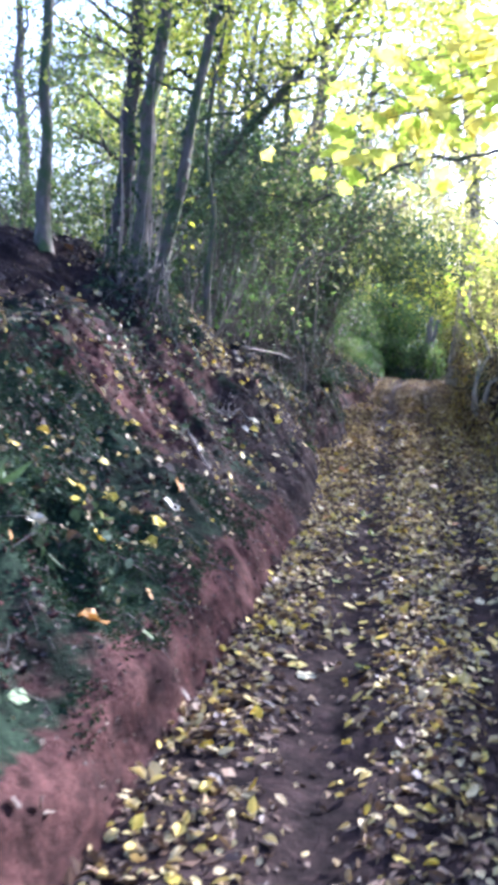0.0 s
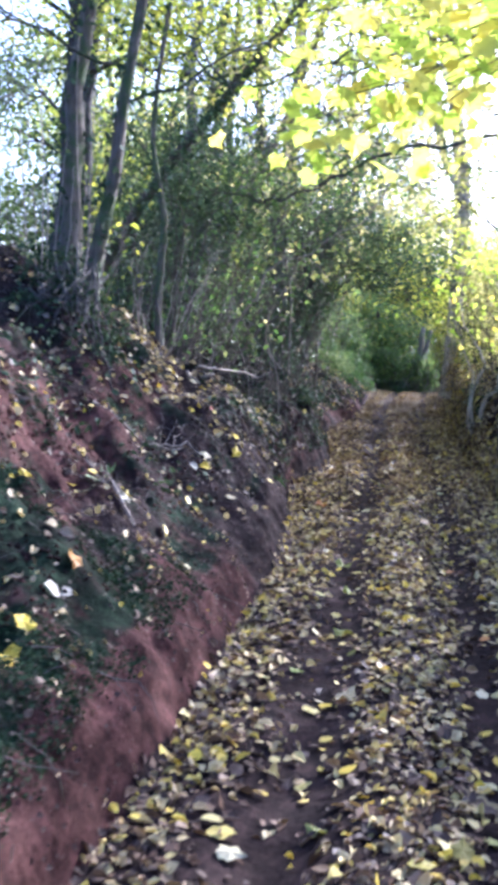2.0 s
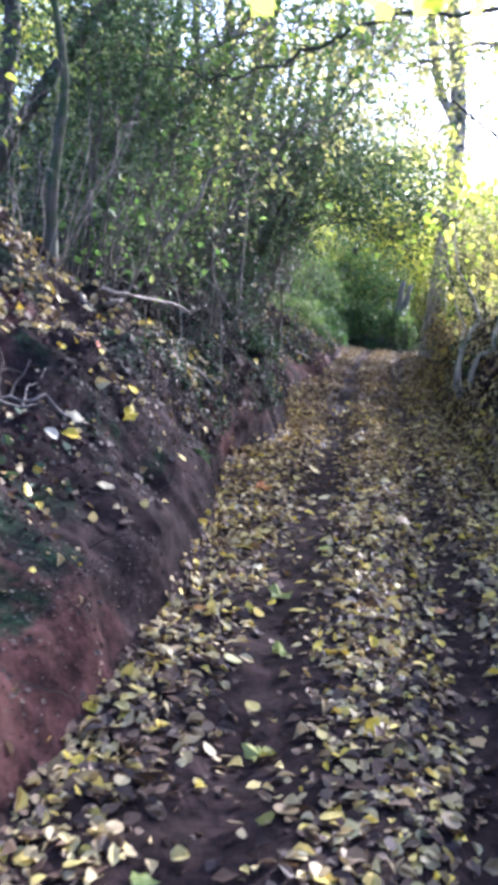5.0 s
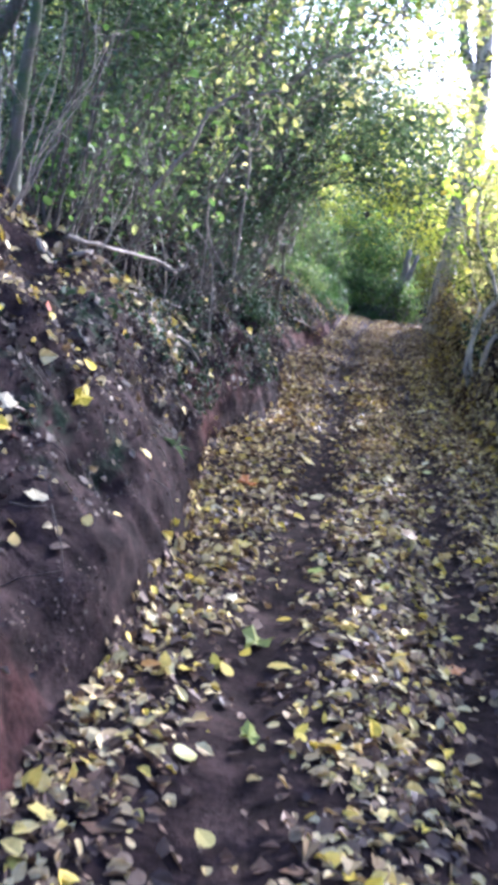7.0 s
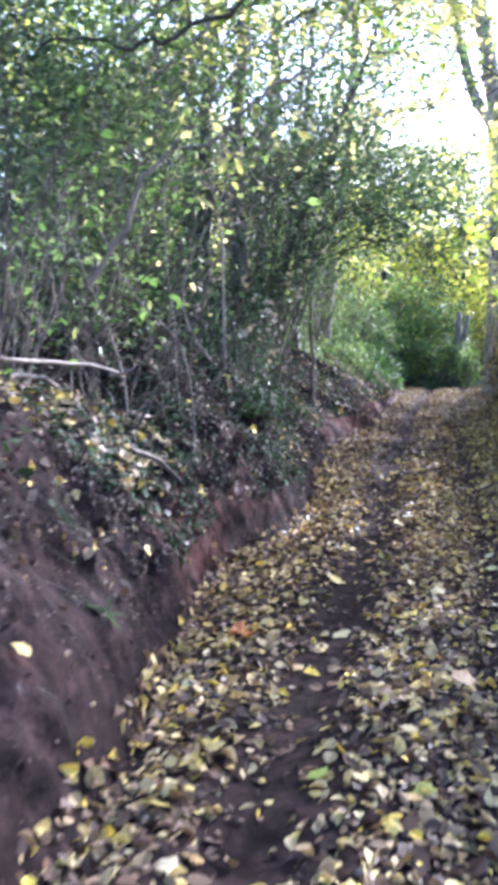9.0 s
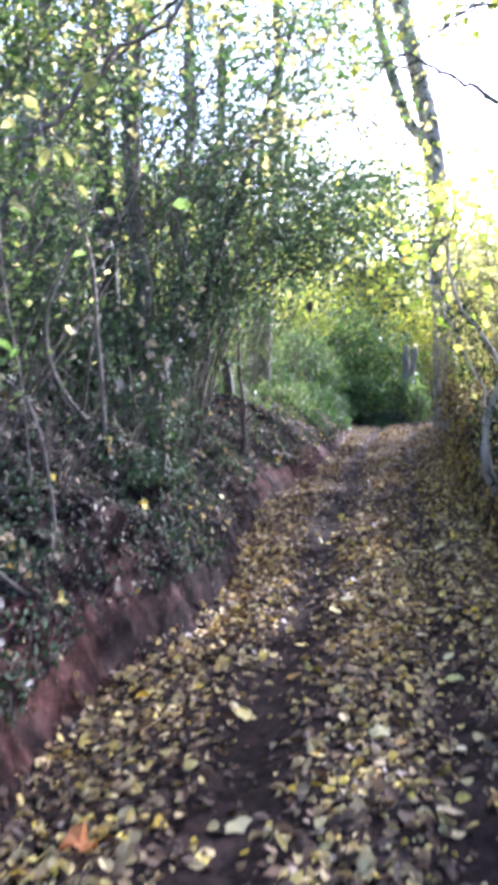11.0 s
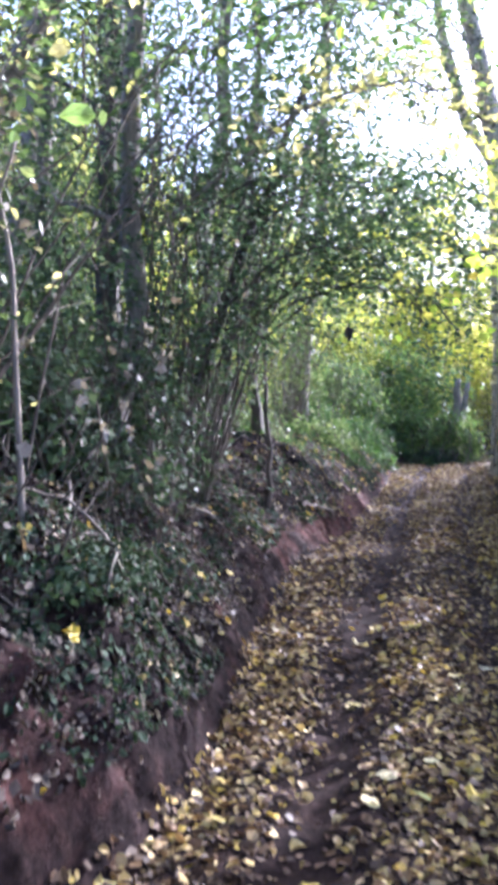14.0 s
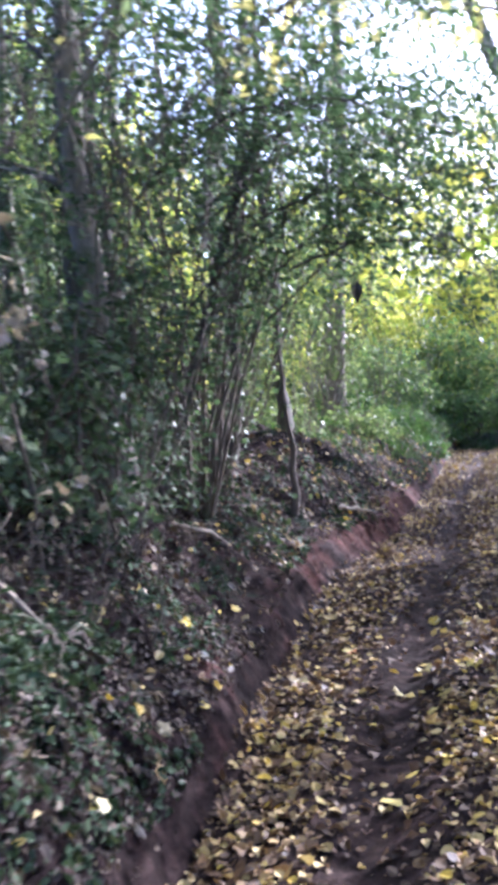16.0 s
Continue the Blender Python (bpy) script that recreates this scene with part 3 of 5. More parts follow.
for foot, top, r, bark, leaf, ivy, label in (
        ((-4.2, 12.6), (-4.0, 13.0, 9.5), 0.13, BARK_DARK, YELLOWING, 900, "ivy-clad dark tree behind the bank"),
        ((-2.5, 18.5), (-2.42, 18.6, 9.0), 0.105, BARK_GREY, GREEN, 520, "upright grey-green tree standing on the low bank"),
        ((-3.45, 20.3), (-3.5, 20.4, 9.5), 0.12, BARK_DARK, GREEN, 500, "dark ivy-clad tree standing on the low bank"),
        ((-2.95, 22.3), (-2.0, 22.5, 8.5), 0.06, BARK_DARK, GREEN, 150, "dark slim tree with a leaning stem on the low bank"),
        ((-4.3, 21.0), (-4.4, 21.4, 9.0), 0.10, BARK_MOSSY, GREEN, 500, "mossy tree in the undergrowth"),
        ((-4.6, 23.5), (-4.7, 24.0, 9.5), 0.13, BARK_DARK, GREEN, 500, "dark ivy-clad tree in the undergrowth"),
        ((-3.2, 26.0), (-3.0, 26.0, 8.0), 0.08, BARK_DARK, GREEN, 200, "thin dark tree in the undergrowth"),
        ((-6.0, 18.0), (-6.0, 18.5, 10.0), 0.16, BARK_DARK, GREEN, 500, "dark tree deep in the wood"),
        ((-6.5, 26.0), (-6.2, 26.5, 10.0), 0.15, BARK_DARK, YELLOWING, 400, "dark tree deep in the yellowing wood"),
        ((-7.5, 33.0), (-7.0, 33.5, 10.5), 0.16, BARK_GREY, YELLOWING, 300, "grey tree deep in the yellowing wood"),
        ((-4.0, 34.0), (-3.4, 34.0, 9.5), 0.12, BARK_GREY, YELLOWING, 300, "grey tree beside the lane with yellowing leaves")):
    tree("tree", label, foot, top, r, bark, leaf, 8, 6, 1500 if leaf is GREEN else 2700, 0.070, ivy=ivy, limb_from=0.3, reach=0.28, group="woodland trees")

for foot, top, leaf, label in (
        ((-3.9, 25.5), (-3.3, 25.5, 13.0), PALE, "tall grey tree with a high yellow-green crown"),
        ((-5.8, 22.5), (-5.0, 22.8, 12.5), YELLOWING, "tall slim tree with a high thinning crown"),
        ((-3.3, 30.5), (-2.4, 30.5, 14.0), SUNNY, "tall grey tree with a high pale crown"),
        ((-6.8, 29.5), (-6.0, 29.5, 14.0), GREEN, "tall grey tree with a high green crown")):
    tree("tall_tree", label, foot, top, 0.14, BARK_GREY, leaf, 14, 6, 6500, 0.11, spread=0.4, limb_from=0.68, reach=0.26, group="tall woodland trees", shape=DIAMOND)

# The tall pale tree on the right bank, forked, against the sky
tree("ash_tree", "tall pale grey ivy-hung tree leaning from the bank", (0.62, 29.9), (-1.0, 29.5, 15.0), 0.23, BARK_PALE, GREEN, 6, 5, 1500, 0.08, limb_from=0.55, reach=0.25, ivy=1200,
     line=[(0.55, 29.5, 3.0), (0.55, 29.5, 4.8), (0.55, 29.5, 6.1), (0.42, 29.5, 7.15), (0.22, 29.5, 8.3), (-0.02, 29.5, 9.4), (-0.35, 29.5, 11.0)], taper=0.6, limb_scale=0.2)

# The litter-coloured heaps are paled to stand in for sun haze
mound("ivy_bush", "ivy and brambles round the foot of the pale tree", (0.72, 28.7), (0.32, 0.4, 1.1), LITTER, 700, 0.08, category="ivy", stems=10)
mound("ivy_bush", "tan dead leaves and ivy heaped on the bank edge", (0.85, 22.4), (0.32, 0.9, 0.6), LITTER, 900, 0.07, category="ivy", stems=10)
mound("ivy_bush", "ivy and brambles beside the pale tree", (1.25, 28.6), (0.5, 0.7, 1.8), YELLOWING, 900, 0.075, category="ivy", stems=12)
mound("ivy_bush", "tangled ivy and dead leaves on the bank edge", (1.15, 25.0), (0.5, 0.8, 1.2), YELLOWING, 800, 0.07, category="ivy", stems=12)
fork = thing("ash_limb", (0.36, 29.45, 6.4), "ivy-thick grey limb forking from the tall pale tree", "branch")
fl = np.array([(0.52, 29.4, 6.2), (0.34, 29.4, 6.6), (-0.02, 29.4, 7.2), (-0.28, 29.4, 8.1), (-0.45, 29.4, 8.9), (-0.62, 29.4, 10.4)])
under("limb", tubes_mesh("limb", [(fl, np.linspace(0.13, 0.08, 6))], 10), BARK_PALE, fork)
under("ivy", leaf_mesh("ivy", *leaves_round(list(fl[2:]) + list(0.5 * (fl[2:-1] + fl[3:])), 700, 0.26, 0.10)), GREEN, fork, "green ivy leaves")
tree("field_maple", "slender tree with sparse yellow leaves on the bank", (2.7, 23.0), (2.0, 23.0, 7.5), 0.07, BARK_GREY, YELLOWING, 9, 6, 1500, 0.085, spread=0.25, limb_from=0.2, reach=0.32, lean_to=(-0.5, 0, 0))

# Stems beside the lane
tree("sapling", "straight slim sapling with peeling top, rooted in the bank", (-1.77, 14.7), (-1.92, 14.75, 3.02), 0.0135, DRY, WITHERED, 4, 3, 26, 0.06, spread=0.06, limb_from=0.75, reach=0.1, line=[(-1.78, 14.7, 1.88), (-1.79, 14.7, 2.18), (-1.79, 14.7, 2.48)], taper=0.7, group="saplings", category="sapling")
tree("sapling", "slim brown sapling on the low bank", (-2.3, 22.2), (-2.25, 22.3, 4.4), 0.03, TWIG, YELLOWING, 4, 4, 160, 0.06, limb_from=0.5, reach=0.2, group="saplings", category="sapling")
bent = thing("bent_stem", at_ground(-1.79, 14.55), "bare pale stem bent like a bow over the bank", "stem")
bow_knots = np.array([at_ground(-1.80, 14.68), (-1.84, 14.69, 1.54), (-2.00, 14.69, 1.68), (-2.10, 14.69, 1.90), (-2.08, 14.56, 2.06), (-2.04, 14.56, 2.30), (-1.92, 14.58, 2.52), (-1.80, 14.6, 2.70), (-1.72, 14.6, 2.95)])
s = np.linspace(0, 8, 22)
bow = np.stack([np.interp(s, np.arange(9), bow_knots[:, k]) for k in range(3)], axis=1)
for _ in range(3):
    bow[1:-1] = 0.25 * bow[:-2] + 0.5 * bow[1:-1] + 0.25 * bow[2:]
under("stem", tubes_mesh("stem", [(bow, np.linspace(0.015, 0.007, 22))], 7), DRY, bent)
for knots, rad, bark, label in (
        ([(-1.97, 13.0, 1.45), (-2.12, 13.0, 1.82), (-2.30, 13.0, 2.20), (-2.42, 13.0, 2.6)], 0.007, DRY, "thin bleached stem leaning on the bank"),
        ([(-1.70, 13.6, 1.38), (-1.79, 13.6, 1.65), (-1.84, 13.6, 1.76), (-2.0, 13.6, 1.82), (-2.12, 13.6, 1.98), (-2.26, 13.6, 2.18), (-2.4, 13.6, 2.5)], 0.009, DRY, "thin grey stem drooping over the bank"),
        ([(-1.84, 13.64, 1.70), (-1.89, 13.62, 2.04), (-1.91, 13.6, 2.27), (-1.92, 13.6, 2.7)], 0.006, DRY, "thin grey shoot above the bank")):
    knots = np.array(knots)
    low = min(knots, key=lambda k: k[2]).copy()
    low[2] = at_ground(low[0], low[1])[2]
    order = knots if knots[0][2] < knots[-1][2] else knots[::-1]
    knots = np.vstack([low[None], order])
    s = np.linspace(0, len(knots) - 1, 16)
    line = np.stack([np.interp(s, np.arange(len(knots)), knots[:, k]) for k in range(3)], axis=1)
    for _ in range(4):
        line[1:-1] = 0.25 * line[:-2] + 0.5 * line[1:-1] + 0.25 * line[2:]
    stem = thing("thin_stem", low, label, "stem", "thin stems")
    under("stem", tubes_mesh("stem", [(line, np.linspace(rad, 0.5 * rad, len(line)))], 6), bark, stem)

# Evergreen and hazel undergrowth on the left
for foot, tall, wide, n, leaf, count, size, lean, label in (
        ((-2.9, 12.9), 3.2, 1.0, 16, HOLLY, 3400, 0.062, (0.2, 0), "dark evergreen shrub on the steep bank"),
        ((-2.7, 14.2), 3.0, 1.1, 16, GREEN, 2300, 0.065, (0.2, 0), "green leafy shrub on the steep bank"),
        ((-3.3, 16.0), 3.6, 1.2, 16, HOLLY, 6000, 0.062, (0.2, 0), "dark evergreen shrub in the shade"),
        ((-2.5, 18.4), 4.6, 1.2, 18, HOLLY, 4200, 0.066, (0.5, 0), "tall dark holly with glossy leaves beside the lane"),
        ((-2.7, 20.8), 4.4, 1.3, 18, HOLLY, 3600, 0.066, (0.9, 0), "tall dark holly reaching over the lane"),
        ((-4.4, 18.8), 3.4, 1.5, 16, GREEN, 4200, 0.065, (0, 0), "green shrub in the wood"),
        ((-4.6, 22.0), 3.6, 1.5, 16, HOLLY, 4600, 0.065, (0, 0), "dark evergreen shrub in the wood")):
    shrub("shrub", label, foot, n, tall, wide, leaf, int(1.15 * count), 0.98 * size, lean=lean, group="undergrowth shrubs", shape=OVAL if foot[1] < 17.5 else DIAMOND, bare_foot=foot[1] < 14 and foot[0] > -3.6)
for foot, tall, wide, n, leaf, count, size, lean, label in (
        ((-3.6, 25.0), 3.2, 1.3, 16, GREEN, 1500, 0.075, (0.3, 0), "sparse green hazel shrub beside the lane"),
        ((-3.4, 29.5), 3.8, 1.6, 18, GREEN, 2600, 0.08, (0.4, 0), "thin green hazel shrub beside the lane"),
        ((-5.6, 29.0), 4.2, 1.8, 18, YELLOWING, 5200, 0.085, (0, 0), "bright yellow-green hazel shrub in the wood"),
        ((-6.0, 14.5), 3.6, 1.8, 16, GREEN, 3000, 0.07, (0, 0), "green shrub behind the bank"),
        ((-7.2, 22.0), 4.2, 2.0, 18, GREEN, 3600, 0.075, (0, 0), "green shrub deep in the wood"),
        ((-8.5, 28.0), 4.6, 2.2, 18, YELLOWING, 4600, 0.085, (0, 0), "yellowing shrub deep in the wood"),
        ((-3.9, 38.0), 2.2, 1.0, 14, FRESH, 500, 0.085, (0, 0), "sparse green shrub by the bend of the lane"),
        ((-6.0, 38.0), 4.6, 2.2, 18, YELLOWING, 5000, 0.09, (0, 0), "yellowing shrub by the bend of the lane")):
    shrub("shrub", label, foot, n, tall, wide, leaf, int(1.15 * count), 0.98 * size, lean=lean, group="undergrowth shrubs", shape=OVAL if foot[1] < 17.5 else DIAMOND, bare_foot=foot[1] < 14 and foot[0] > -3.6)

tree("holly_tree", "dark holly bough hanging over the lane against the sky", (-2.9, 20.2), (-1.1, 20.3, 6.0), 0.06, BARK_DARK, HOLLY, 11, 8, 2300, 0.062, spread=0.16, limb_from=0.4, reach=0.26, lean_to=(0.7, 0, -0.1))

# A hazel stool with a fan of upright grey stems, bark darkened for shade
shrub("hazel_stool", "many-stemmed hazel stool with dark leaves on the low bank", (-2.56, 20.1), 26, 5.2, 1.1, HOLLY, 3300, 0.058, TWIG, lean=(0.05, 0.1), radius=0.015, spread=0.2, low=0.4)

# Low evergreen growth between the stems
for foot, size, count in (((-2.42, 17.75), (0.45, 0.45, 1.35), 1100), ((-3.0, 16.9), (0.8, 0.8, 1.3), 1700), ((-2.9, 19.3), (0.7, 0.9, 1.4), 1700), ((-3.9, 18.1), (1.0, 1.0, 1.7), 2200), ((-3.5, 14.4), (0.9, 0.9, 1.4), 1900), ((-4.6, 16.3), (1.1, 1.1, 1.8), 2200), ((-3.6, 21.6), (1.0, 1.0, 1.5), 2000), ((-5.2, 20.6), (1.2, 1.2, 1.9), 2200)):
    mound("low_shrub", "low dark evergreen growth between the stems", foot, size, HOLLY, count, 0.07, "low evergreen growth", DIAMOND, 12, "shrub")

# Pale-leaved low shrub hanging over the bank
shrub("hazel_shrub", "low hazel shrub with fresh green leaves over the bank", (-2.6, 12.6), 12, 1.9, 0.9, FRESH, 170, 0.08, lean=(0.5, 0.3), spread=0.2)
shrub("hazel_shrub", "hazel shrub with pale drooping leaves over the lane", (-2.8, 15.4), 12, 3.6, 1.5, PALE, 120, 0.07, lean=(1.1, 0.4), spread=0.28)

shrub("hazel_shrub", "low hazel shoots with bright green leaves on the bank edge", (-2.85, 13.3), 10, 1.0, 0.5, FRESH, 190, 0.075, lean=(0.15, -0.1), spread=0.12)
shrub("hazel_shrub", "yellow-green hazel shoots beside the coppice trees", (-2.95, 10.4), 8, 1.5, 0.4, SUNNY, 110, 0.08, lean=(0.2, 0), spread=0.14)

# Ivy hanging from the jutting corner of the bank
for foot, size, count in (((-1.55, 14.95), (0.22, 0.45, 0.2), 600), ((-1.72, 15.8), (0.2, 0.4, 0.16), 380), ((-1.95, 13.6), (0.2, 0.35, 0.18), 320)):
    mound("ivy_bush", "dark ivy hanging over the corner of the bank", foot, size, IVY, count, 0.042, "hanging ivy", category="ivy", stems=14)

# Brambles at the bend
for foot, size, leaf, count, ls, label in (
        ((-2.3, 43.8), (2.1, 1.4, 2.6), FRESH, 4000, 0.15, "green bramble mound at the bend of the lane"),
        ((0.6, 48.0), (2.2, 1.6, 2.4), PALE, 5500, 0.11, "pale sunlit bramble mound beyond the bend"),
        ((-0.45, 41.95), (0.75, 0.35, 1.45), FRESH, 2000, 0.085, "dark ivy over a rotten stump at the bend"),
        # Dark leaf mound stands in for the shade in the hollow by the stump
        ((-1.25, 41.5), (0.85, 0.4, 0.55), IVY, 1200, 0.08, "dark ivy in the hollow beside the stump"),
        ((-2.2, 42.0), (1.2, 0.7, 1.3), FRESH, 2000, 0.12, "green bramble sprawling at the lane edge"),
        ((-3.9, 40.6), (1.5, 1.8, 1.9), FRESH, 3200, 0.12, "low green bramble beside the lane"),
        ((4.2, 50.0), (3.0, 2.0, 4.6), YELLOWING, 6500, 0.13, "sunlit yellow-green bramble mound"),
        ((-1.4, 51.0), (3.4, 2.0, 4.4), YELLOWING, 9500, 0.13, "tall sunlit yellow-green thicket"),
        ((-6.4, 47.5), (2.8, 2.0, 5.2), YELLOWING, 7500, 0.13, "sunlit yellow-green thicket under trees"),
        ((-4.2, 46.6), (1.5, 0.9, 5.2), SUNNY, 3600, 0.12, "sunlit lime-yellow hazel beyond the brambles"),
        ((-1.9, 47.2), (1.6, 0.9, 5.4), SUNNY, 4000, 0.12, "sunlit yellow-green hazel beyond the brambles"),
        ((0.6, 47.6), (1.6, 0.9, 5.0), SUNNY, 3600, 0.12, "sunlit yellow hazel at the far side of the bend"),
        ((-3.6, 53.5), (2.6, 1.6, 7.2), FRESH, 7500, 0.17, "tall sunlit green thicket beyond the bend"),
        ((0.4, 54.0), (2.8, 1.6, 6.6), YELLOWING, 8000, 0.17, "tall sunlit yellow thicket beyond the bend"),
        ((-8.2, 52.0), (3.0, 1.8, 7.4), FRESH, 7500, 0.17, "tall green thicket far in the wood"),
        ((-6.4, 24.6), (1.7, 1.6, 5.6), GREEN, 4200, 0.13, "tall green thicket between the trees"),
        ((-7.6, 29.5), (2.2, 1.8, 6.6), YELLOWING, 5200, 0.14, "tall yellow-green thicket between the trees"),
        ((-5.4, 34.0), (1.8, 1.6, 6.4), GREEN, 5000, 0.14, "tall green thicket behind the hazels"),
        ((-5.0, 43.5), (2.0, 1.6, 7.0), YELLOWING, 6000, 0.15, "tall yellowing thicket behind the brambles"),
        ((-9.4, 37.0), (2.4, 2.0, 7.4), FRESH, 6000, 0.15, "tall sunlit thicket deep in the wood"),
        ((-9.5, 13.0), (1.8, 2.2, 3.0), GREEN, 2600, 0.13, "green thicket behind the trees"),
        ((-9.0, 17.5), (1.6, 2.4, 3.0), HOLLY, 2800, 0.13, "dark green thicket behind the trees"),
        ((-9.5, 22.5), (1.8, 2.6, 3.2), GREEN, 2800, 0.13, "dark green thicket deep in the wood"),
        ((-10.5, 30.0), (2.0, 3.0, 3.6), YELLOWING, 3000, 0.14, "yellow-green thicket deep in the wood"),
        ((-11.0, 46.5), (3.0, 2.0, 5.2), YELLOWING, 6500, 0.13, "yellow-green thicket under trees")):
    mound("bramble", label, foot, size, leaf, count, ls, group="brambles", shape=DIAMOND)

for x, y, w, h, k in ((-2.7, 29.0, 0.7, 0.55, 900), (-3.3, 31.0, 0.8, 0.7, 1100), (-2.6, 33.0, 0.6, 0.45, 700), (-3.0, 35.5, 0.8, 0.5, 900), (-3.6, 27.0, 0.7, 0.5, 800), (-2.7, 38.5, 0.6, 0.5, 700), (-2.35, 36.5, 0.45, 0.45, 500), (-2.3, 41.2, 0.6, 0.6, 600), (-1.3, 41.4, 0.6, 0.35, 500), (-2.1, 34.0, 0.4, 0.4, 500)):
    mound("nettle_patch", "low green nettles and brambles on the bank", (x, y), (w, w, h), GRASS if y > 29 else GREEN, k, 0.07, "nettles", category="nettles", stems=10)

# Woods closing the view behind the bend
for k, (x, y) in enumerate([(-13, 44), (-9, 51), (-5, 54), (-1.5, 56), (2.5, 58), (6.5, 57), (-12, 56), (-7, 62), (0, 64), (-16, 50), (10, 62), (-11, 36), (-10, 24), (-9, 30), (8, 50)]):
    low_crown = x > -4 and y > 50
    tree("tree", "grey woodland tree with thinning yellow-green crown", (x, y), (x + rng.uniform(-1, 1), y, rng.uniform(10.0, 11.5) if low_crown else rng.uniform(10, 13.0)), rng.uniform(0.12, 0.2), BARK_GREY,
         YELLOWING if k % 3 else GREEN, 14, 5, 6200, 0.155, spread=0.45, limb_from=0.15, reach=0.36, group="far woodland trees", shape=DIAMOND)

# Tall unseen trees on the right bank, added between lane and sun for shade
for x, y, tall in ((4.2, 21.8, 6.2), (5.5, 30.5, 6.8), (3.9, 38.5, 6.5), (5.8, 42.0, 8.0), (5.2, 14.5, 6.6), (7.4, 19.0, 8.0), (8.5, 13.5, 8.0), (6.0, 9.5, 7.5), (6.6, 24.0, 7.2), (10.0, 24.0, 10.0), (10.5, 28.0, 10.0), (12.5, 20.0, 10.0), (12.5, 31.0, 12.5), (5.0, 34.0, 9.0), (7.5, 38.0, 9.0), (10.5, 38.0, 12.0)):
    tree("tree", "tall woodland tree with a yellow-green crown", (x, y), (x + rng.uniform(-0.5, 0.5), y, tall), 0.17, BARK_GREY,
         YELLOWING, 12, 5, 1500, 0.15, spread=0.5, limb_from=0.15, reach=0.28, group="woodland trees", shape=DIAMOND)

# Right bank: ivy, ferns, shrubs
for foot, tall, wide, n, leaf, count, size, lean, label in (
        ((1.9, 16.5), 1.8, 0.8, 10, YELLOWING, 500, 0.075, (0, 0), "straggling shrub on the shaded bank"),
        ((1.15, 20.4), 2.0, 0.55, 12, PALE, 800, 0.075, (-0.15, 0), "low yellowing shrub on the bank edge"),
        ((1.1, 23.5), 2.6, 0.6, 14, PALE, 1300, 0.085, (-0.2, 0), "yellow-leaved shrub on the bank edge"),
        ((1.0, 27.6), 2.2, 0.6, 12, YELLOWING, 900, 0.08, (-0.25, 0), "yellow-leaved shrub in front of the pale tree"),
        ((1.3, 33.0), 2.6, 0.8, 12, YELLOWING, 1300, 0.085, (-0.3, 0), "yellow-leaved shrub on the far bank edge"),
        ((2.0, 21.5), 3.0, 0.9, 14, YELLOWING, 1500, 0.075, (-0.2, 0), "yellowing shrub on top of the bank"),
        ((1.8, 25.5), 3.4, 0.9, 14, YELLOWING, 1700, 0.08, (-0.2, 0), "yellowing shrub under the tall tree"),
        ((2.0, 30.0), 2.6, 1.2, 12, YELLOWING, 1600, 0.085, (-0.2, 0), "yellowing shrub on the far bank"),
        ((3.0, 36.0), 3.0, 1.4, 14, YELLOWING, 2200, 0.09, (-0.2, 0), "bright yellowing shrub on the far bank")):
    shrub("shrub", label, foot, n, tall, wide, leaf, count, size, lean=lean, group="bank shrubs")

# Overhanging maples: a spray near the start, and a stool on the right bank further on
maple_shapes = [leaf_mesh("leaf", np.zeros((1, 3)), np.array([(0, 0, 1.0)]), np.array([1.0]), LOBED, np.array([(0, 1.0, 0)]), curl=c) for c in (0.5, 1.0, 1.6)]
for me in maple_shapes:
    me.materials.append(MAPLE_LEAF)


lime_shapes = [me.copy() for me in maple_shapes]
for me in lime_shapes:
    me.materials.clear()
    me.materials.append(LIME_LEAF)


def maple_twig(parent, p, radius, leaves, small, large, loose=0.10, bark=TWIG, shapes=maple_shapes):
    """A twig along p whose outer part carries single lobed leaves."""
    twig = under("twig", tubes_mesh("twig", [(p, np.linspace(radius, 0.003, len(p)))], 5), bark, parent)
    for _ in range(leaves):
        q = p[int(rng.integers(int(0.6 * len(p)), len(p)))] + rng.normal(size=3) * loose + np.array([0, 0, -0.04])
        n = rng.normal(size=3) * np.array([0.5, 0.7, 0.5]) + np.array([0, -0.7, 0.35])
        f = leaf_frames(n[None], np.array([(rng.normal() * 0.5, 0, -1.0)]))[0]
        leaf = part("leaf", shapes[int(rng.integers(0, 3))], None, twig)
        leaf.matrix_basis = Matrix.Translation(Vector(q) - parent.location) @ Matrix(f.tolist()).to_4x4() @ Matrix.Scale(rng.uniform(small, large), 4)


reseed(4, 2)
spray = thing("maple_branch", (2.2, 10.6, 5.0), "overhanging maple branch with glowing yellow-green leaves", "branch")
for k in range(32):
    s = rng.uniform(0, 1)
    end = np.array([-1.65 + 2.1 * s, rng.uniform(9.5, 10.2), 3.12 + rng.uniform(0, 0.3) + (0.25 + 2.0 * s) * rng.uniform(0, 1)])
    maple_twig(spray, bent_path((2.2, 10.6, 5.0), end, 14, 0.10, (0, 0, rng.uniform(-0.1, 0.25))), 0.012, 7, 0.10, 0.19, 0.16)

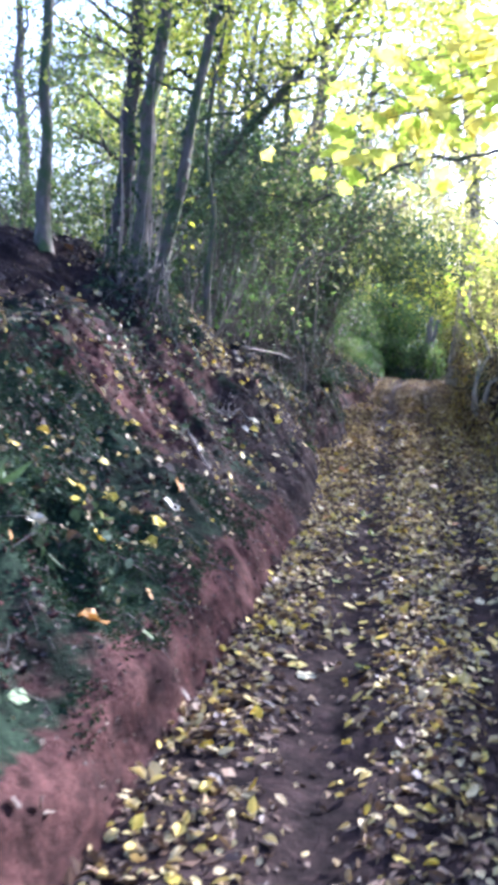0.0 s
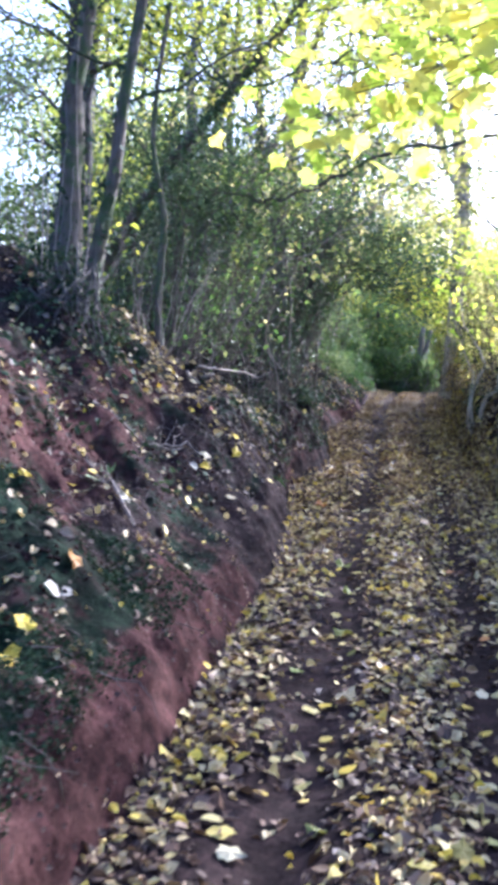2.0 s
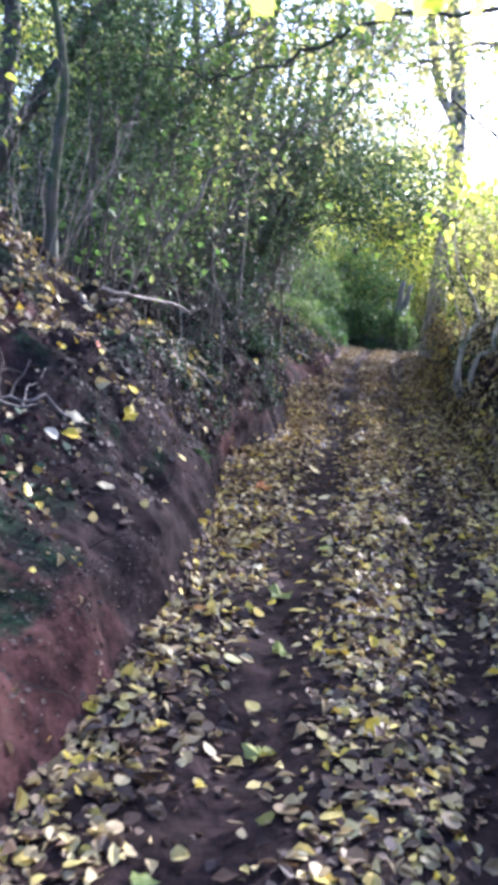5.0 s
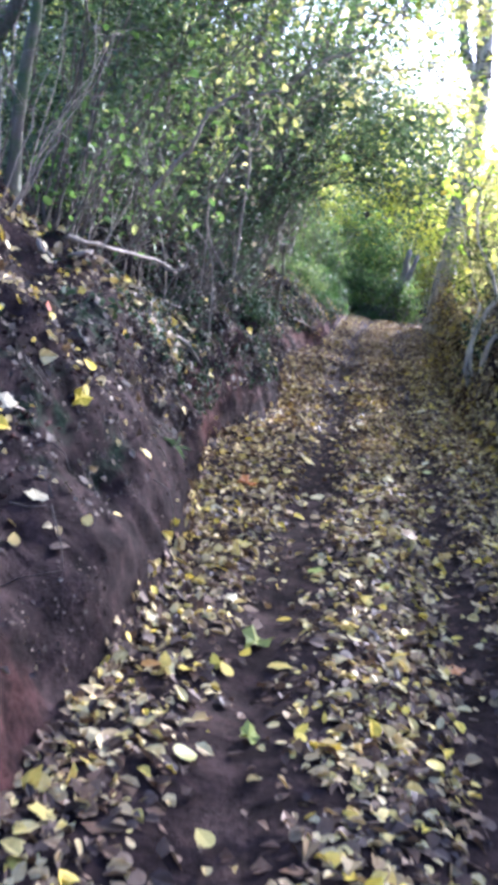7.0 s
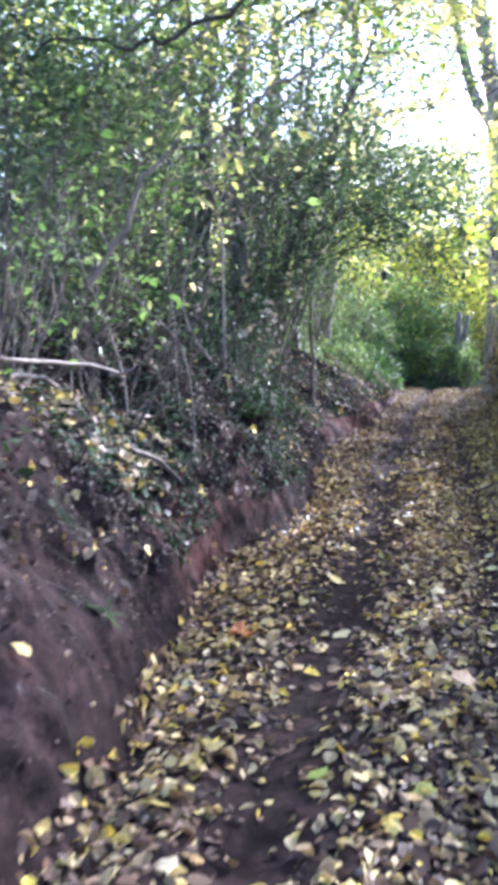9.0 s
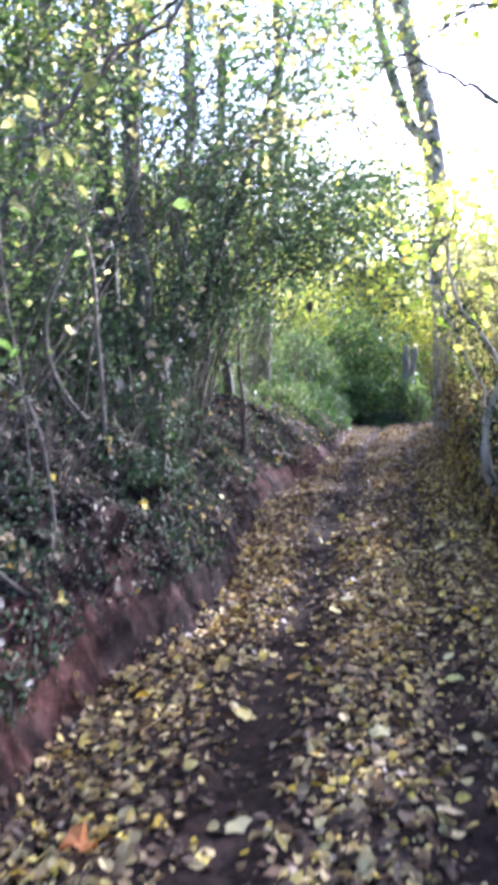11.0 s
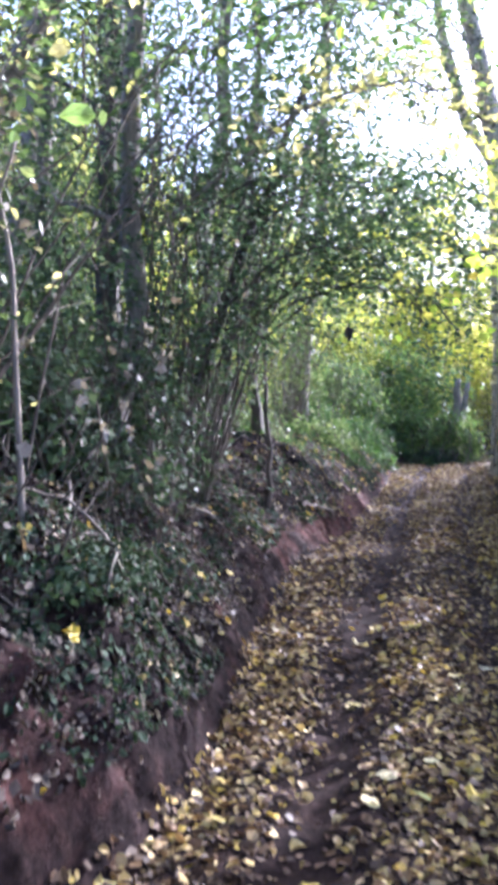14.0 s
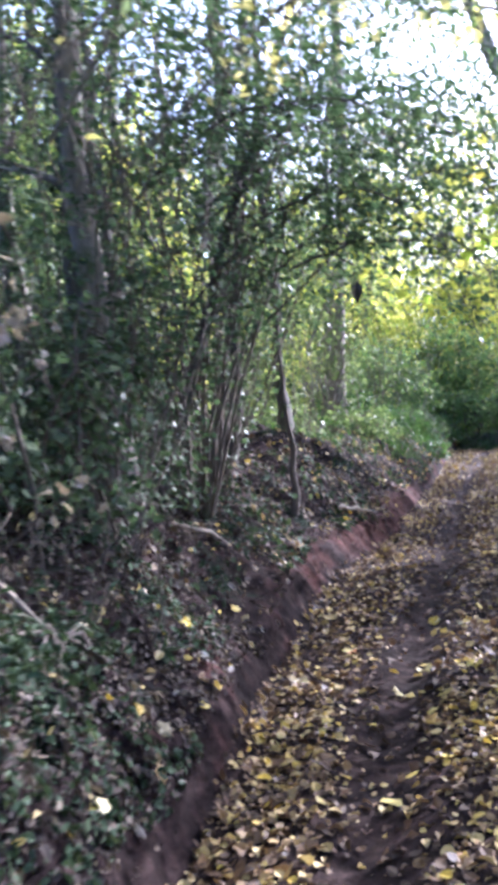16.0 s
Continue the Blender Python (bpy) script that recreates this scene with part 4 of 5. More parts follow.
reseed(18, 6)
maple = thing("maple_stool", at_ground(0.86, 18.3), "pale-stemmed maple stool on the bank with glowing yellow leaves", "tree")
crotches = []
for tip, rad in (((0.42, 17.9, 3.0), 0.035), ((0.95, 18.9, 3.3), 0.04), ((0.25, 19.4, 3.0), 0.022)):
    p = bent_path(at_ground(0.86 + rng.uniform(-0.1, 0.1), 18.3 + rng.uniform(-0.1, 0.1)), tip, 12, 0.28, (0.12, 0, 0.05))
    under("stem", tubes_mesh("stem", [(p, np.linspace(rad, 0.3 * rad, 12))], 8), BARK_PALE, maple)
    under("ivy", leaf_mesh("ivy", *leaves_round(p[1:9], 160, 0.07, 0.05, 0.1)), IVY, maple, "green ivy leaves")
    crotches += [p[7], p[9], p[11]]
for k in range(28):
    a = crotches[int(rng.integers(0, len(crotches)))]
    if k < 7:
        end = np.array([rng.uniform(-0.9, 0.1), rng.uniform(19.2, 20.2), 0])
        end[2] = 2.62 + rng.uniform(0, 0.4) + max(0.0, 0.3 * (end[0] + 1.3))
    else:
        end = np.array([rng.uniform(0.0, 1.5), rng.uniform(17.8, 19.6), rng.uniform(2.2, 3.9)])
    maple_twig(maple, bent_path(a, end, 10, 0.10, (0, 0, rng.uniform(0.0, 0.25))), 0.006, 8 if k < 7 else 10, 0.045, 0.085, 0.18, shapes=lime_shapes if k < 7 or k % 2 else maple_shapes)


def bough(label, knots, radius, bark, twigs=8, leaf=None, leaves=0, leaf_size=0.07, name="bough"):
    """A single branch along given knots, with side twigs."""
    reseed(*knots[0], *knots[-1])
    knots = np.array(knots, float)
    s = np.linspace(0, len(knots) - 1, 5 * len(knots))
    line = np.stack([np.interp(s, np.arange(len(knots)), knots[:, k]) for k in range(3)], axis=1)
    line[1:-1] = 0.25 * line[:-2] + 0.5 * line[1:-1] + 0.25 * line[2:]
    line += np.cumsum(rng.normal(size=line.shape), axis=0) * 0.016
    root = thing(name, line[0], label, "branch")
    under("main_stem", tubes_mesh("main_stem", [(line, np.linspace(radius, radius * 0.4, len(line)))], 7), bark, root)
    ends = []
    for _ in range(twigs):
        i = rng.integers(3, len(line))
        d = rng.normal(size=3) + np.array([0, 0, 0.2])
        d /= np.linalg.norm(d)
        tw = bent_path(line[i], line[i] + d * rng.uniform(0.25, 0.7), 6, 0.3)
        under("twig", tubes_mesh("twig", [(tw, np.linspace(radius * 0.35, radius * 0.1, 6))], 5), bark, root)
        ends += list(tw[2:])
    if leaf:
        under("foliage", leaf_mesh("foliage", *leaves_round(ends, leaves, 0.12, leaf_size)), leaf, root)
    return root


bough("dark bare bough reaching across the lane", [(2.4, 13.4, 4.6), (0.6, 13.1, 4.15), (-0.05, 13, 4.0), (-0.32, 13, 3.95), (-0.67, 13, 3.83), (-1.04, 13, 3.68), (-1.40, 13, 3.50), (-1.69, 13, 3.36), (-1.99, 13, 3.41), (-2.25, 13, 3.47), (-2.63, 13, 3.39)], 0.024, BARK_DARK, 12, YELLOWING, 90)
bough("bleached crooked bough above the bank", [(-2.2, 13, 2.0), (-1.94, 13, 2.3), (-1.78, 13, 2.69), (-1.51, 13, 2.82), (-1.27, 13, 2.91), (-1.06, 13, 3.09), (-0.84, 13, 3.21), (-0.66, 13, 3.33), (-0.55, 13, 3.56), (-0.2, 13.2, 4.2)], 0.017, DRY, 8, PALE, 60)
bough("dark bough against the white sky", [(1.9, 16.4, 3.1), (0.95, 16.25, 3.5), (0.7, 16.25, 3.65), (0.5, 16.25, 3.8), (0.3, 16.25, 3.95), (0.05, 16.3, 4.05)], 0.026, BARK_DARK, 7)

for knots, leaf in (([(2.4, 13.6, 3.0), (1.2, 13.3, 3.8), (0.4, 13.0, 3.9), (-0.3, 12.8, 3.6)], PALE), ([(2.6, 14.6, 3.0), (1.4, 14.3, 4.0), (0.5, 14.1, 4.2), (-0.5, 14.0, 3.9)], YELLOWING),
                    ([(2.6, 15.6, 3.0), (1.5, 15.2, 3.8), (0.7, 14.9, 3.9), (0.1, 14.6, 3.5)], YELLOWING), ([(2.6, 16.4, 3.4), (1.4, 16.0, 4.6), (0.5, 15.8, 4.7), (-0.4, 15.6, 4.4)], PALE),
                    ([(-3.2, 14.2, 3.0), (-2.3, 14.0, 3.9), (-1.5, 13.8, 4.2), (-0.7, 13.7, 4.0)], FRESH), ([(-3.4, 15.4, 3.0), (-2.4, 15.4, 4.2), (-1.5, 15.4, 4.7), (-0.7, 15.4, 4.6)], FRESH),
                    ([(1.7, 24.0, 2.4), (0.8, 24.0, 4.2), (0.0, 23.8, 4.8), (-0.8, 23.6, 4.7)], SUNNY), ([(1.7, 26.0, 2.6), (0.7, 26.0, 4.6), (-0.2, 26.0, 5.3), (-1.1, 26.0, 5.2)], PALE),
                    ([(-2.6, 25.0, 2.8), (-1.7, 25.0, 4.2), (-0.9, 25.0, 4.7), (-0.3, 25.0, 4.4)], SUNNY), ([(-2.8, 27.0, 3.0), (-1.8, 27.0, 4.4), (-0.9, 27.0, 5.0), (-0.1, 27.0, 4.7)], YELLOWING)):
    bough("sunlit bough with yellow-green leaves arching over the lane", knots, 0.016, BARK_GREY, 26, leaf, 340 if knots[0][1] < 17 else 900, 0.075, "leafy_bough")

for knots, leaf in (([(-3.6, 14.8, 4.0), (-2.9, 14.6, 5.2), (-2.3, 14.5, 5.6), (-1.6, 14.5, 5.5)], PALE), ([(-3.6, 15.6, 4.4), (-2.8, 15.5, 5.7), (-2.0, 15.4, 6.2), (-1.2, 15.3, 6.1)], SUNNY),
                    ([(-3.2, 16.2, 3.8), (-2.5, 16.2, 4.9), (-1.8, 16.2, 5.3), (-1.0, 16.1, 5.2)], PALE), ([(2.2, 15.0, 4.2), (1.0, 14.8, 5.6), (0.2, 14.6, 5.9), (-0.7, 14.5, 5.6)], SUNNY),
                    ([(2.2, 16.2, 4.4), (0.8, 16.2, 5.9), (-0.1, 16.3, 6.3), (-1.0, 16.3, 6.1)], PALE), ([(2.0, 16.6, 4.4), (0.7, 16.5, 5.3), (-0.1, 16.5, 5.3), (-0.8, 16.5, 4.8)], PALE),
                    ([(-2.6, 18.2, 3.6), (-1.6, 18.1, 4.6), (-0.8, 18.0, 4.8), (-0.2, 18.0, 4.5)], FRESH), ([(-2.4, 18.6, 3.4), (-1.2, 18.4, 4.2), (-0.5, 18.2, 4.2), (0.0, 18.0, 3.8)], PALE),
                    ([(-2.6, 15.8, 3.4), (-1.5, 15.6, 4.4), (-0.8, 15.5, 4.6), (-0.1, 15.4, 4.3)], PALE)):
    bough("sunlit bough with pale yellow-green leaves arching over the lane", knots, 0.016, BARK_GREY, 34, leaf, 620 if knots[0][1] < 17 else 430, 0.078, "leafy_bough")

for knots in ([(-2.5, 20.0, 3.2), (-1.6, 20.0, 3.9), (-0.8, 20.1, 4.0), (-0.2, 20.0, 3.6)], [(-2.5, 20.4, 2.7), (-1.5, 20.3, 3.2), (-0.7, 20.2, 3.1), (-0.25, 20.2, 2.75)],
              [(-2.4, 20.0, 3.8), (-1.6, 20.0, 4.7), (-1.0, 20.0, 5.1), (-0.5, 20.0, 4.7)], [(-2.4, 19.0, 3.4), (-1.7, 19.0, 3.9), (-1.1, 19.0, 3.8), (-0.75, 19.0, 3.3)], [(-2.5, 21.0, 4.2), (-1.6, 21.0, 5.2), (-0.9, 21.0, 5.9), (-0.6, 21.0, 6.2)],
              [(-2.4, 20.6, 3.0), (-1.2, 20.4, 3.9), (-0.4, 20.3, 4.2), (0.15, 20.2, 4.0)], [(-2.3, 21.2, 2.6), (-1.1, 21.0, 3.5), (-0.3, 20.8, 3.6), (0.3, 20.7, 3.2)],
              [(-2.4, 19.6, 2.6), (-1.5, 19.4, 3.3), (-0.8, 19.3, 3.3), (-0.3, 19.2, 2.9)], [(-2.4, 20.2, 3.4), (-1.4, 20.2, 4.5), (-0.6, 20.2, 4.9), (0.1, 20.2, 4.9)],
              [(-1.6, 20.4, 3.2), (-0.8, 20.3, 3.6), (-0.2, 20.2, 3.6), (0.15, 20.1, 3.2)], [(-1.6, 21.0, 3.6), (-0.8, 21.0, 4.0), (-0.2, 21.0, 4.1), (0.2, 21.0, 3.7)], [(-1.6, 19.8, 2.9), (-0.9, 19.8, 3.1), (-0.4, 19.8, 3.0), (-0.05, 19.8, 2.6)]):
    bough("dark glossy holly bough over the lane", knots, 0.012, BARK_DARK, 26, HOLLY, 560 if max(k[2] for k in knots) < 4.4 else 360, 0.066, "holly_bough")

for knots in ([(-2.68, 24.00, 7.09), (-1.96, 24.00, 7.04), (-1.31, 24.00, 7.09), (-0.81, 24.00, 7.39)],
              [(-2.84, 25.00, 7.98), (-1.97, 25.00, 8.00), (-1.23, 25.00, 7.69), (-0.56, 25.00, 6.99), (-0.37, 25.00, 6.46)],
              [(-2.44, 24.50, 6.57), (-1.84, 24.50, 6.71), (-1.26, 24.50, 6.78), (-0.72, 24.50, 6.52)],
              [(0.32, 27.00, 9.12), (-0.32, 27.00, 8.30), (-0.66, 27.00, 7.70), (-1.19, 27.00, 7.22)],
              [(-0.50, 26.00, 9.19), (-1.08, 26.00, 8.77), (-1.78, 26.00, 8.18), (-2.30, 26.00, 7.55)]):
    bough("airy bough with small dark green leaves high against the sky", knots, 0.014, BARK_DARK, 22, GREEN, 420, 0.085, "airy_bough")

# ---- litter on the ground ----


reseed(11, 5)


def scatter(count, x0, x1, y0, y1, power=1.0):
    y = y0 + (y1 - y0) * rng.uniform(0, 1, count) ** power
    return rng.uniform(x0, x1, count), y


def lay(name, x, y, size, material, label, shape=OVAL, lift=0.012, tilt=0.35, parent=None):
    reseed(len(x), size * 1000)
    z = height(x, y)
    n = slope_normal(x, y) + tilt * rng.normal(size=(len(x), 3))
    me = leaf_mesh(name, np.stack([x + face_shift(x, y, z), y, z], 1) + n * lift, n, size * (0.45 + 0.85 * rng.uniform(0, 1, len(x)) ** 1.5), shape, curl=1.3)
    if name == "earth_clods":
        me.attributes.new("mossy", "FLOAT", "POINT").data.foreach_set("value", np.full(len(me.vertices), -1.0, np.float32))
        me.attributes.new("subsoil", "FLOAT", "POINT").data.foreach_set("value", np.full(len(me.vertices), 0.5, np.float32))
    return tagged(part(name, me, material), label, {"moss": "moss", "earth_clods": "soil"}.get(name, "leaves"), kind="stuff")


def on_lane(x, y):
    return (x > lane_left(y) - 0.02) & (x < lane_right(y) + 0.1)


def in_rut(x, y):
    shift = np.clip(y, 0, 30) - 8
    wander = 0.06 * noise2(x * 0, y, 1.1, 31)
    return np.exp(-((x + wander + 0.42 + 0.036 * shift) / np.interp(y, [8, 10, 17], [0.25, 0.20, 0.22])) ** 2) + np.interp(y, [11, 15], [1.0, 0.7]) * np.exp(-((x + wander - 0.41 + 0.028 * shift) / 0.15) ** 2)


for k, y0, y1, size, shape in ((9000, 0.3, 4.5, 0.062, OVAL), (13500, 4.5, 13.5, 0.056, WIDE), (11500, 4.49, 13.5, 0.058, OVAL), (19000, 11.5, 18, 0.049, WIDE), (36000, 18, 46, 0.06, DIAMOND)):
    y = y0 + (y1 - y0) * rng.uniform(0, 1, k)
    x = lane_left(y) - 0.02 + (lane_right(y) + 0.12 - lane_left(y)) * rng.uniform(0, 1, k)
    keep = rng.uniform(0, 1, k) < np.interp(y, [9, 11.5, 13.5, 14], [0.95, 0.95, 0.0, 0.0] if y0 < 5 else [0, 0, 0.9, 0.9])
    keep = keep & (rng.uniform(0, 1, k) > 0.97 * np.clip(in_rut(x, y), 0, 1) ** 0.6) & ((y > 12) | (noise2(x, y, 0.5, 21) > -0.8))
    lay("fallen_leaves", x[keep], y[keep], size, LITTER_LANE if y0 < 5 else LITTER_OCHRE, "thick carpet of yellow and brown fallen leaves on the lane", shape, tilt=0.5 if shape is OVAL else 0.38)
y = rng.uniform(-14, 0.3, 9000)
x = rng.uniform(-1.0, 1.1, 9000)
keep = rng.uniform(0, 1, 9000) > 0.9 * in_rut(x, y)
lay("fallen_leaves", x[keep], y[keep], 0.074, LITTER_LANE, "yellow and brown fallen leaves at the start of the lane", tilt=0.25)
x, y = rng.uniform(-16, 16, 44000), rng.uniform(-16, 52, 44000)
keep = ((x < lane_left(y) - 1.6) | (x > lane_right(y) + 1.2)) & (noise2(x, y, 1.6, 33) > -0.6)
lay("forest_litter", x[keep], y[keep], 0.11, LITTER_BROWN, "dead brown leaves over the woodland floor", DIAMOND, tilt=0.4)
x, y = scatter(66000, -2.6, 1.2, 1.5, 46, 1.1)
keep = on_lane(x, y) & (rng.uniform(0, 1, len(x)) > 0.9 * np.clip(in_rut(x, y), 0, 1) ** 0.7)
lay("leaf_litter", x[keep], y[keep], 0.065, LITTER_BROWN, "dark rotting leaf litter on the lane", DIAMOND, lift=0.006)
x, y = scatter(44000, -5.0, -0.8, 2.0, 42, 1.3)
d = lane_left(y) - x
keep = (d > 0.1) & (rng.uniform(0, 1, len(x)) < np.interp(d, [0, .4, .8, 1.5, 3], [0.03, 0.3, 0.7, 0.9, 0.9])) & (noise2(x, y, 0.6, 22) > np.where(y > 12, -0.6, np.where((y < 9.6) & (d < 1.7), 0.35, -0.1)))
lay("bank_litter", x[keep], y[keep], 0.06, SHADE_LITTER, "dark shade-greyed dead leaves caught on the earth bank", DIAMOND, tilt=0.6)
x, y = scatter(60000, -4.0, -0.8, 2.5, 28, 1.3)
d = lane_left(y) - x
keep = (d > 0.05) & (rng.uniform(0, 1, len(x)) < np.interp(d, [0, .3, .6, 1.5, 3], [0.15, 0.4, 0.8, 0.9, 0.9])) & (noise2(x, y, 0.35, 26) > np.where(y < 9.6, 0.05, -0.35))
lay("leaf_crumbs", x[keep], y[keep], 0.028, SHADE_LITTER, "crumbled dead leaves and earth on the bank", DIAMOND, tilt=0.8, lift=0.006)
x, y = scatter(750, -3.6, -0.9, 3, 26, 1.3)
keep = lane_left(y) - x > 0.12
x, y = x[keep], y[keep]
z = height(x, y)
n = slope_normal(x, y)
fall = np.stack([n[:, 0], n[:, 1], n[:, 2] - 1.0 / np.maximum(n[:, 2], 0.2)], 1) + rng.normal(size=n.shape) * 0.45
fall /= np.linalg.norm(fall, axis=1, keepdims=True)
ln = rng.uniform(0.06, 0.30, len(x))
side = face_shift(x, y, z)
rootlets = []
for k in range(len(x)):
    a = np.array([x[k] + side[k], y[k], z[k]]) + n[k] * 0.012
    rootlets.append((bent_path(a, a + fall[k] * ln[k], 4, 0.35, n[k] * ln[k] * 0.12), np.linspace(0.0035, 0.0015, 4)))
tagged(part("rootlets", tubes_mesh("rootlets", rootlets, 3), BARK_DARK), "fine roots and twigs hanging from the bank", "roots", kind="stuff")
x, y = scatter(3800, -5.0, -0.8, 2.0, 42, 1.2)
d = lane_left(y) - x
keep = (d > 0.1) & (rng.uniform(0, 1, len(x)) < np.interp(d, [0, .4, .8, 1.5, 3], [0.15, 0.4, 0.6, 0.8, 0.8])) & (noise2(x, y, 0.6, 22) > -0.5)
lay("bank_leaves", x[keep], y[keep], 0.058, LITTER, "yellow and pale fallen leaves scattered on the bank", WIDE, tilt=0.8)
# right-bank leaves take the paler litter colour in place of sun haze
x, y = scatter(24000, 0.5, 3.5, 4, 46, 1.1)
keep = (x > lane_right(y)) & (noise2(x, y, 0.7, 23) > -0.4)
lay("bank_leaves", x[keep], y[keep], 0.09, LITTER, "tan and yellow leaves, paled for haze, on the ivy-grown bank", tilt=0.7)
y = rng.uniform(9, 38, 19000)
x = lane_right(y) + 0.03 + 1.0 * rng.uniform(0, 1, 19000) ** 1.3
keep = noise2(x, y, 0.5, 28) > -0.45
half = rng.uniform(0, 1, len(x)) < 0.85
lay("bank_leaves", x[keep & half], y[keep & half], 0.075, LITTER, "haze-paled tan leaves heaped down the steep lane edge", DIAMOND, tilt=0.6)
lay("bank_litter", x[keep & ~half], y[keep & ~half], 0.07, LITTER_OCHRE, "brown leaves heaped down the steep lane edge", DIAMOND, tilt=0.6)
x, y = scatter(15000, 0.6, 3.5, 4, 46, 1.1)
keep = (x > lane_right(y) + 0.15) & (noise2(x, y, 0.9, 24) > 0.42)
lay("ivy_cover", x[keep], y[keep], 0.075, IVY, "dark green ivy trailing over the bank", lift=0.05, tilt=0.8)
x, y = scatter(20000, -5, -0.9, 4, 44, 1.2)
keep = (lane_left(y) - x > 0.3) & (noise2(x, y, 0.8, 25) > np.where((y > 11.5) & (y < 21), -0.25, 0.35))
lay("ivy_cover", x[keep], y[keep], 0.06, IVY, "dark green ivy patches on the earth bank", lift=0.04, tilt=0.8)
y = rng.uniform(4.0, 12.5, 1900)
d = 0.25 + 2.0 * rng.uniform(0, 1, 1900)
keep = (noise2(lane_left(y) - d, y, 0.4, 41) > -0.2)
lay("bank_leaves", (lane_left(y) - d)[keep], y[keep], 0.042, LITTER, "small pale and yellow leaves scattered down the red bank", WIDE, tilt=0.9)
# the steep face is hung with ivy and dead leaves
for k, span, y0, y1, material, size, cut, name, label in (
        (9000, 1.5, 11.5, 18.5, SHADE_LITTER, 0.042, -0.5, "bank_litter", "dark dead leaves hanging on the steep bank"), (11000, 1.4, 11.6, 18.5, IVY, 0.044, -0.16, "ivy_cover", "dark green ivy hanging down the steep bank"),
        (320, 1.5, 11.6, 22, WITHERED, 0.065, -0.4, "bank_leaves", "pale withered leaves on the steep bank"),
        (8000, 3.0, 20, 43, SHADE_LITTER, 0.065, -0.4, "bank_litter", "dark dead leaves over the low bank"), (9000, 3.0, 20, 43, IVY, 0.08, 0.0, "ivy_cover", "dark ivy over the low bank"), (3600, 3.0, 20, 43, LITTER_OCHRE, 0.07, -0.4, "bank_leaves", "tan and yellow leaves over the low bank")):
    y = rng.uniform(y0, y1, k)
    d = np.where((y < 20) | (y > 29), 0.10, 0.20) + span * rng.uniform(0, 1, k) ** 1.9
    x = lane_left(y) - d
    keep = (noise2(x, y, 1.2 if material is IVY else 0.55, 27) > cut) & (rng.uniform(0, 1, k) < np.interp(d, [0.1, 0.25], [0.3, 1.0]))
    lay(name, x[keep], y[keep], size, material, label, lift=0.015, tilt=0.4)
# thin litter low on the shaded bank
for k, size, material, name, label in ((2600, 0.05, SHADE_LITTER, "bank_litter", "scattered brown leaves low on the shaded bank"), (650, 0.055, LITTER, "bank_leaves", "scattered tan leaves low on the shaded bank")):
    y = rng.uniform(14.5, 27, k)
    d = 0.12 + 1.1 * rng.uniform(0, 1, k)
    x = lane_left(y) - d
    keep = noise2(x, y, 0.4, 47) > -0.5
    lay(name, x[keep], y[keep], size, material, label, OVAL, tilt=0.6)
# crumbled earth on the banks
x, y = scatter(16000, -3.4, -0.85, 3.0, 24, 1.5)
d = lane_left(y) - x
keep = (d > 0.42) & (d < 1.9) & (noise2(x, y, 0.45, 46) > -0.35)
lay("earth_clods", x[keep], y[keep], 0.026, SOIL, "small crumbled clods of dark earth on the bank", CLOD, lift=0.002, tilt=0.8)
# a drift of bright leaves along the lane edge under the tall trees
y = rng.uniform(8, 26, 8500)
x = lane_right(y) + 0.18 - 0.75 * rng.uniform(0, 1, 8500) ** 1.4
keep = (rng.uniform(0, 1, 8500) > 0.8 * np.clip(in_rut(x, y), 0, 1)) & (noise2(x, y, 0.5, 56) > -0.5)
lay("fallen_leaves", x[keep], y[keep], 0.055, LITTER_LANE, "drift of yellow and tan leaves along the lane edge", WIDE, lift=0.02, tilt=0.45)
# dark growth over the steep corner of the bank
for k, material, size, name, label in ((1500, SHADE_LITTER, 0.05, "bank_litter", "dark dead leaves over the corner of the bank"), (1700, IVY, 0.045, "ivy_cover", "dark ivy over the corner of the bank")):
    y = rng.uniform(13.3, 16.2, k)
    x = lane_left(y) - 0.14 - 0.85 * rng.uniform(0, 1, k)
    lay(name, x, y, size, material, label, lift=0.012, tilt=0.5)
# crumbs and small leaves stuck to the steep face
for k, size, material, name, label, shape in ((4200, 0.022, SHADE_LITTER, "leaf_crumbs", "crumbs of dead leaf on the steep earth face", DIAMOND), (330, 0.036, LITTER, "bank_leaves", "small pale leaves caught on the steep earth face", OVAL)):
    y = rng.uniform(4, 15.5, k)
    x = lane_left(y) - 0.04 - 0.5 * rng.uniform(0, 1, k)
    keep = noise2(x * 2, y, 0.3, 48) > -0.2
    lay(name, x[keep], y[keep], size, material, label, shape, lift=0.004, tilt=0.5)
# a drift of leaves on the upper bank, and moss near the start
y = rng.uniform(11.7, 13.3, 900)
d = 0.28 + 0.9 * rng.uniform(0, 1, 900)
keep = noise2(lane_left(y) - d, y, 0.4, 43) > -0.3
lay("bank_leaves", (lane_left(y) - d)[keep], y[keep], 0.062, LITTER, "drift of yellow and cream leaves on the upper bank", WIDE, tilt=0.6)
y = rng.uniform(9.3, 11.6, 900)
d = 0.75 + 0.95 * rng.uniform(0, 1, 900)
keep = noise2(lane_left(y) - d, y, 0.35, 49) > -0.25
lay("bank_leaves", (lane_left(y) - d)[keep], y[keep], 0.058, LITTER, "cream and yellow leaves drifted along the bank ledge", WIDE, tilt=0.7)
y = rng.uniform(2.5, 7.4, 60000)
d = 0.15 + 1.4 * rng.uniform(0, 1, 60000)
x = lane_left(y) - d
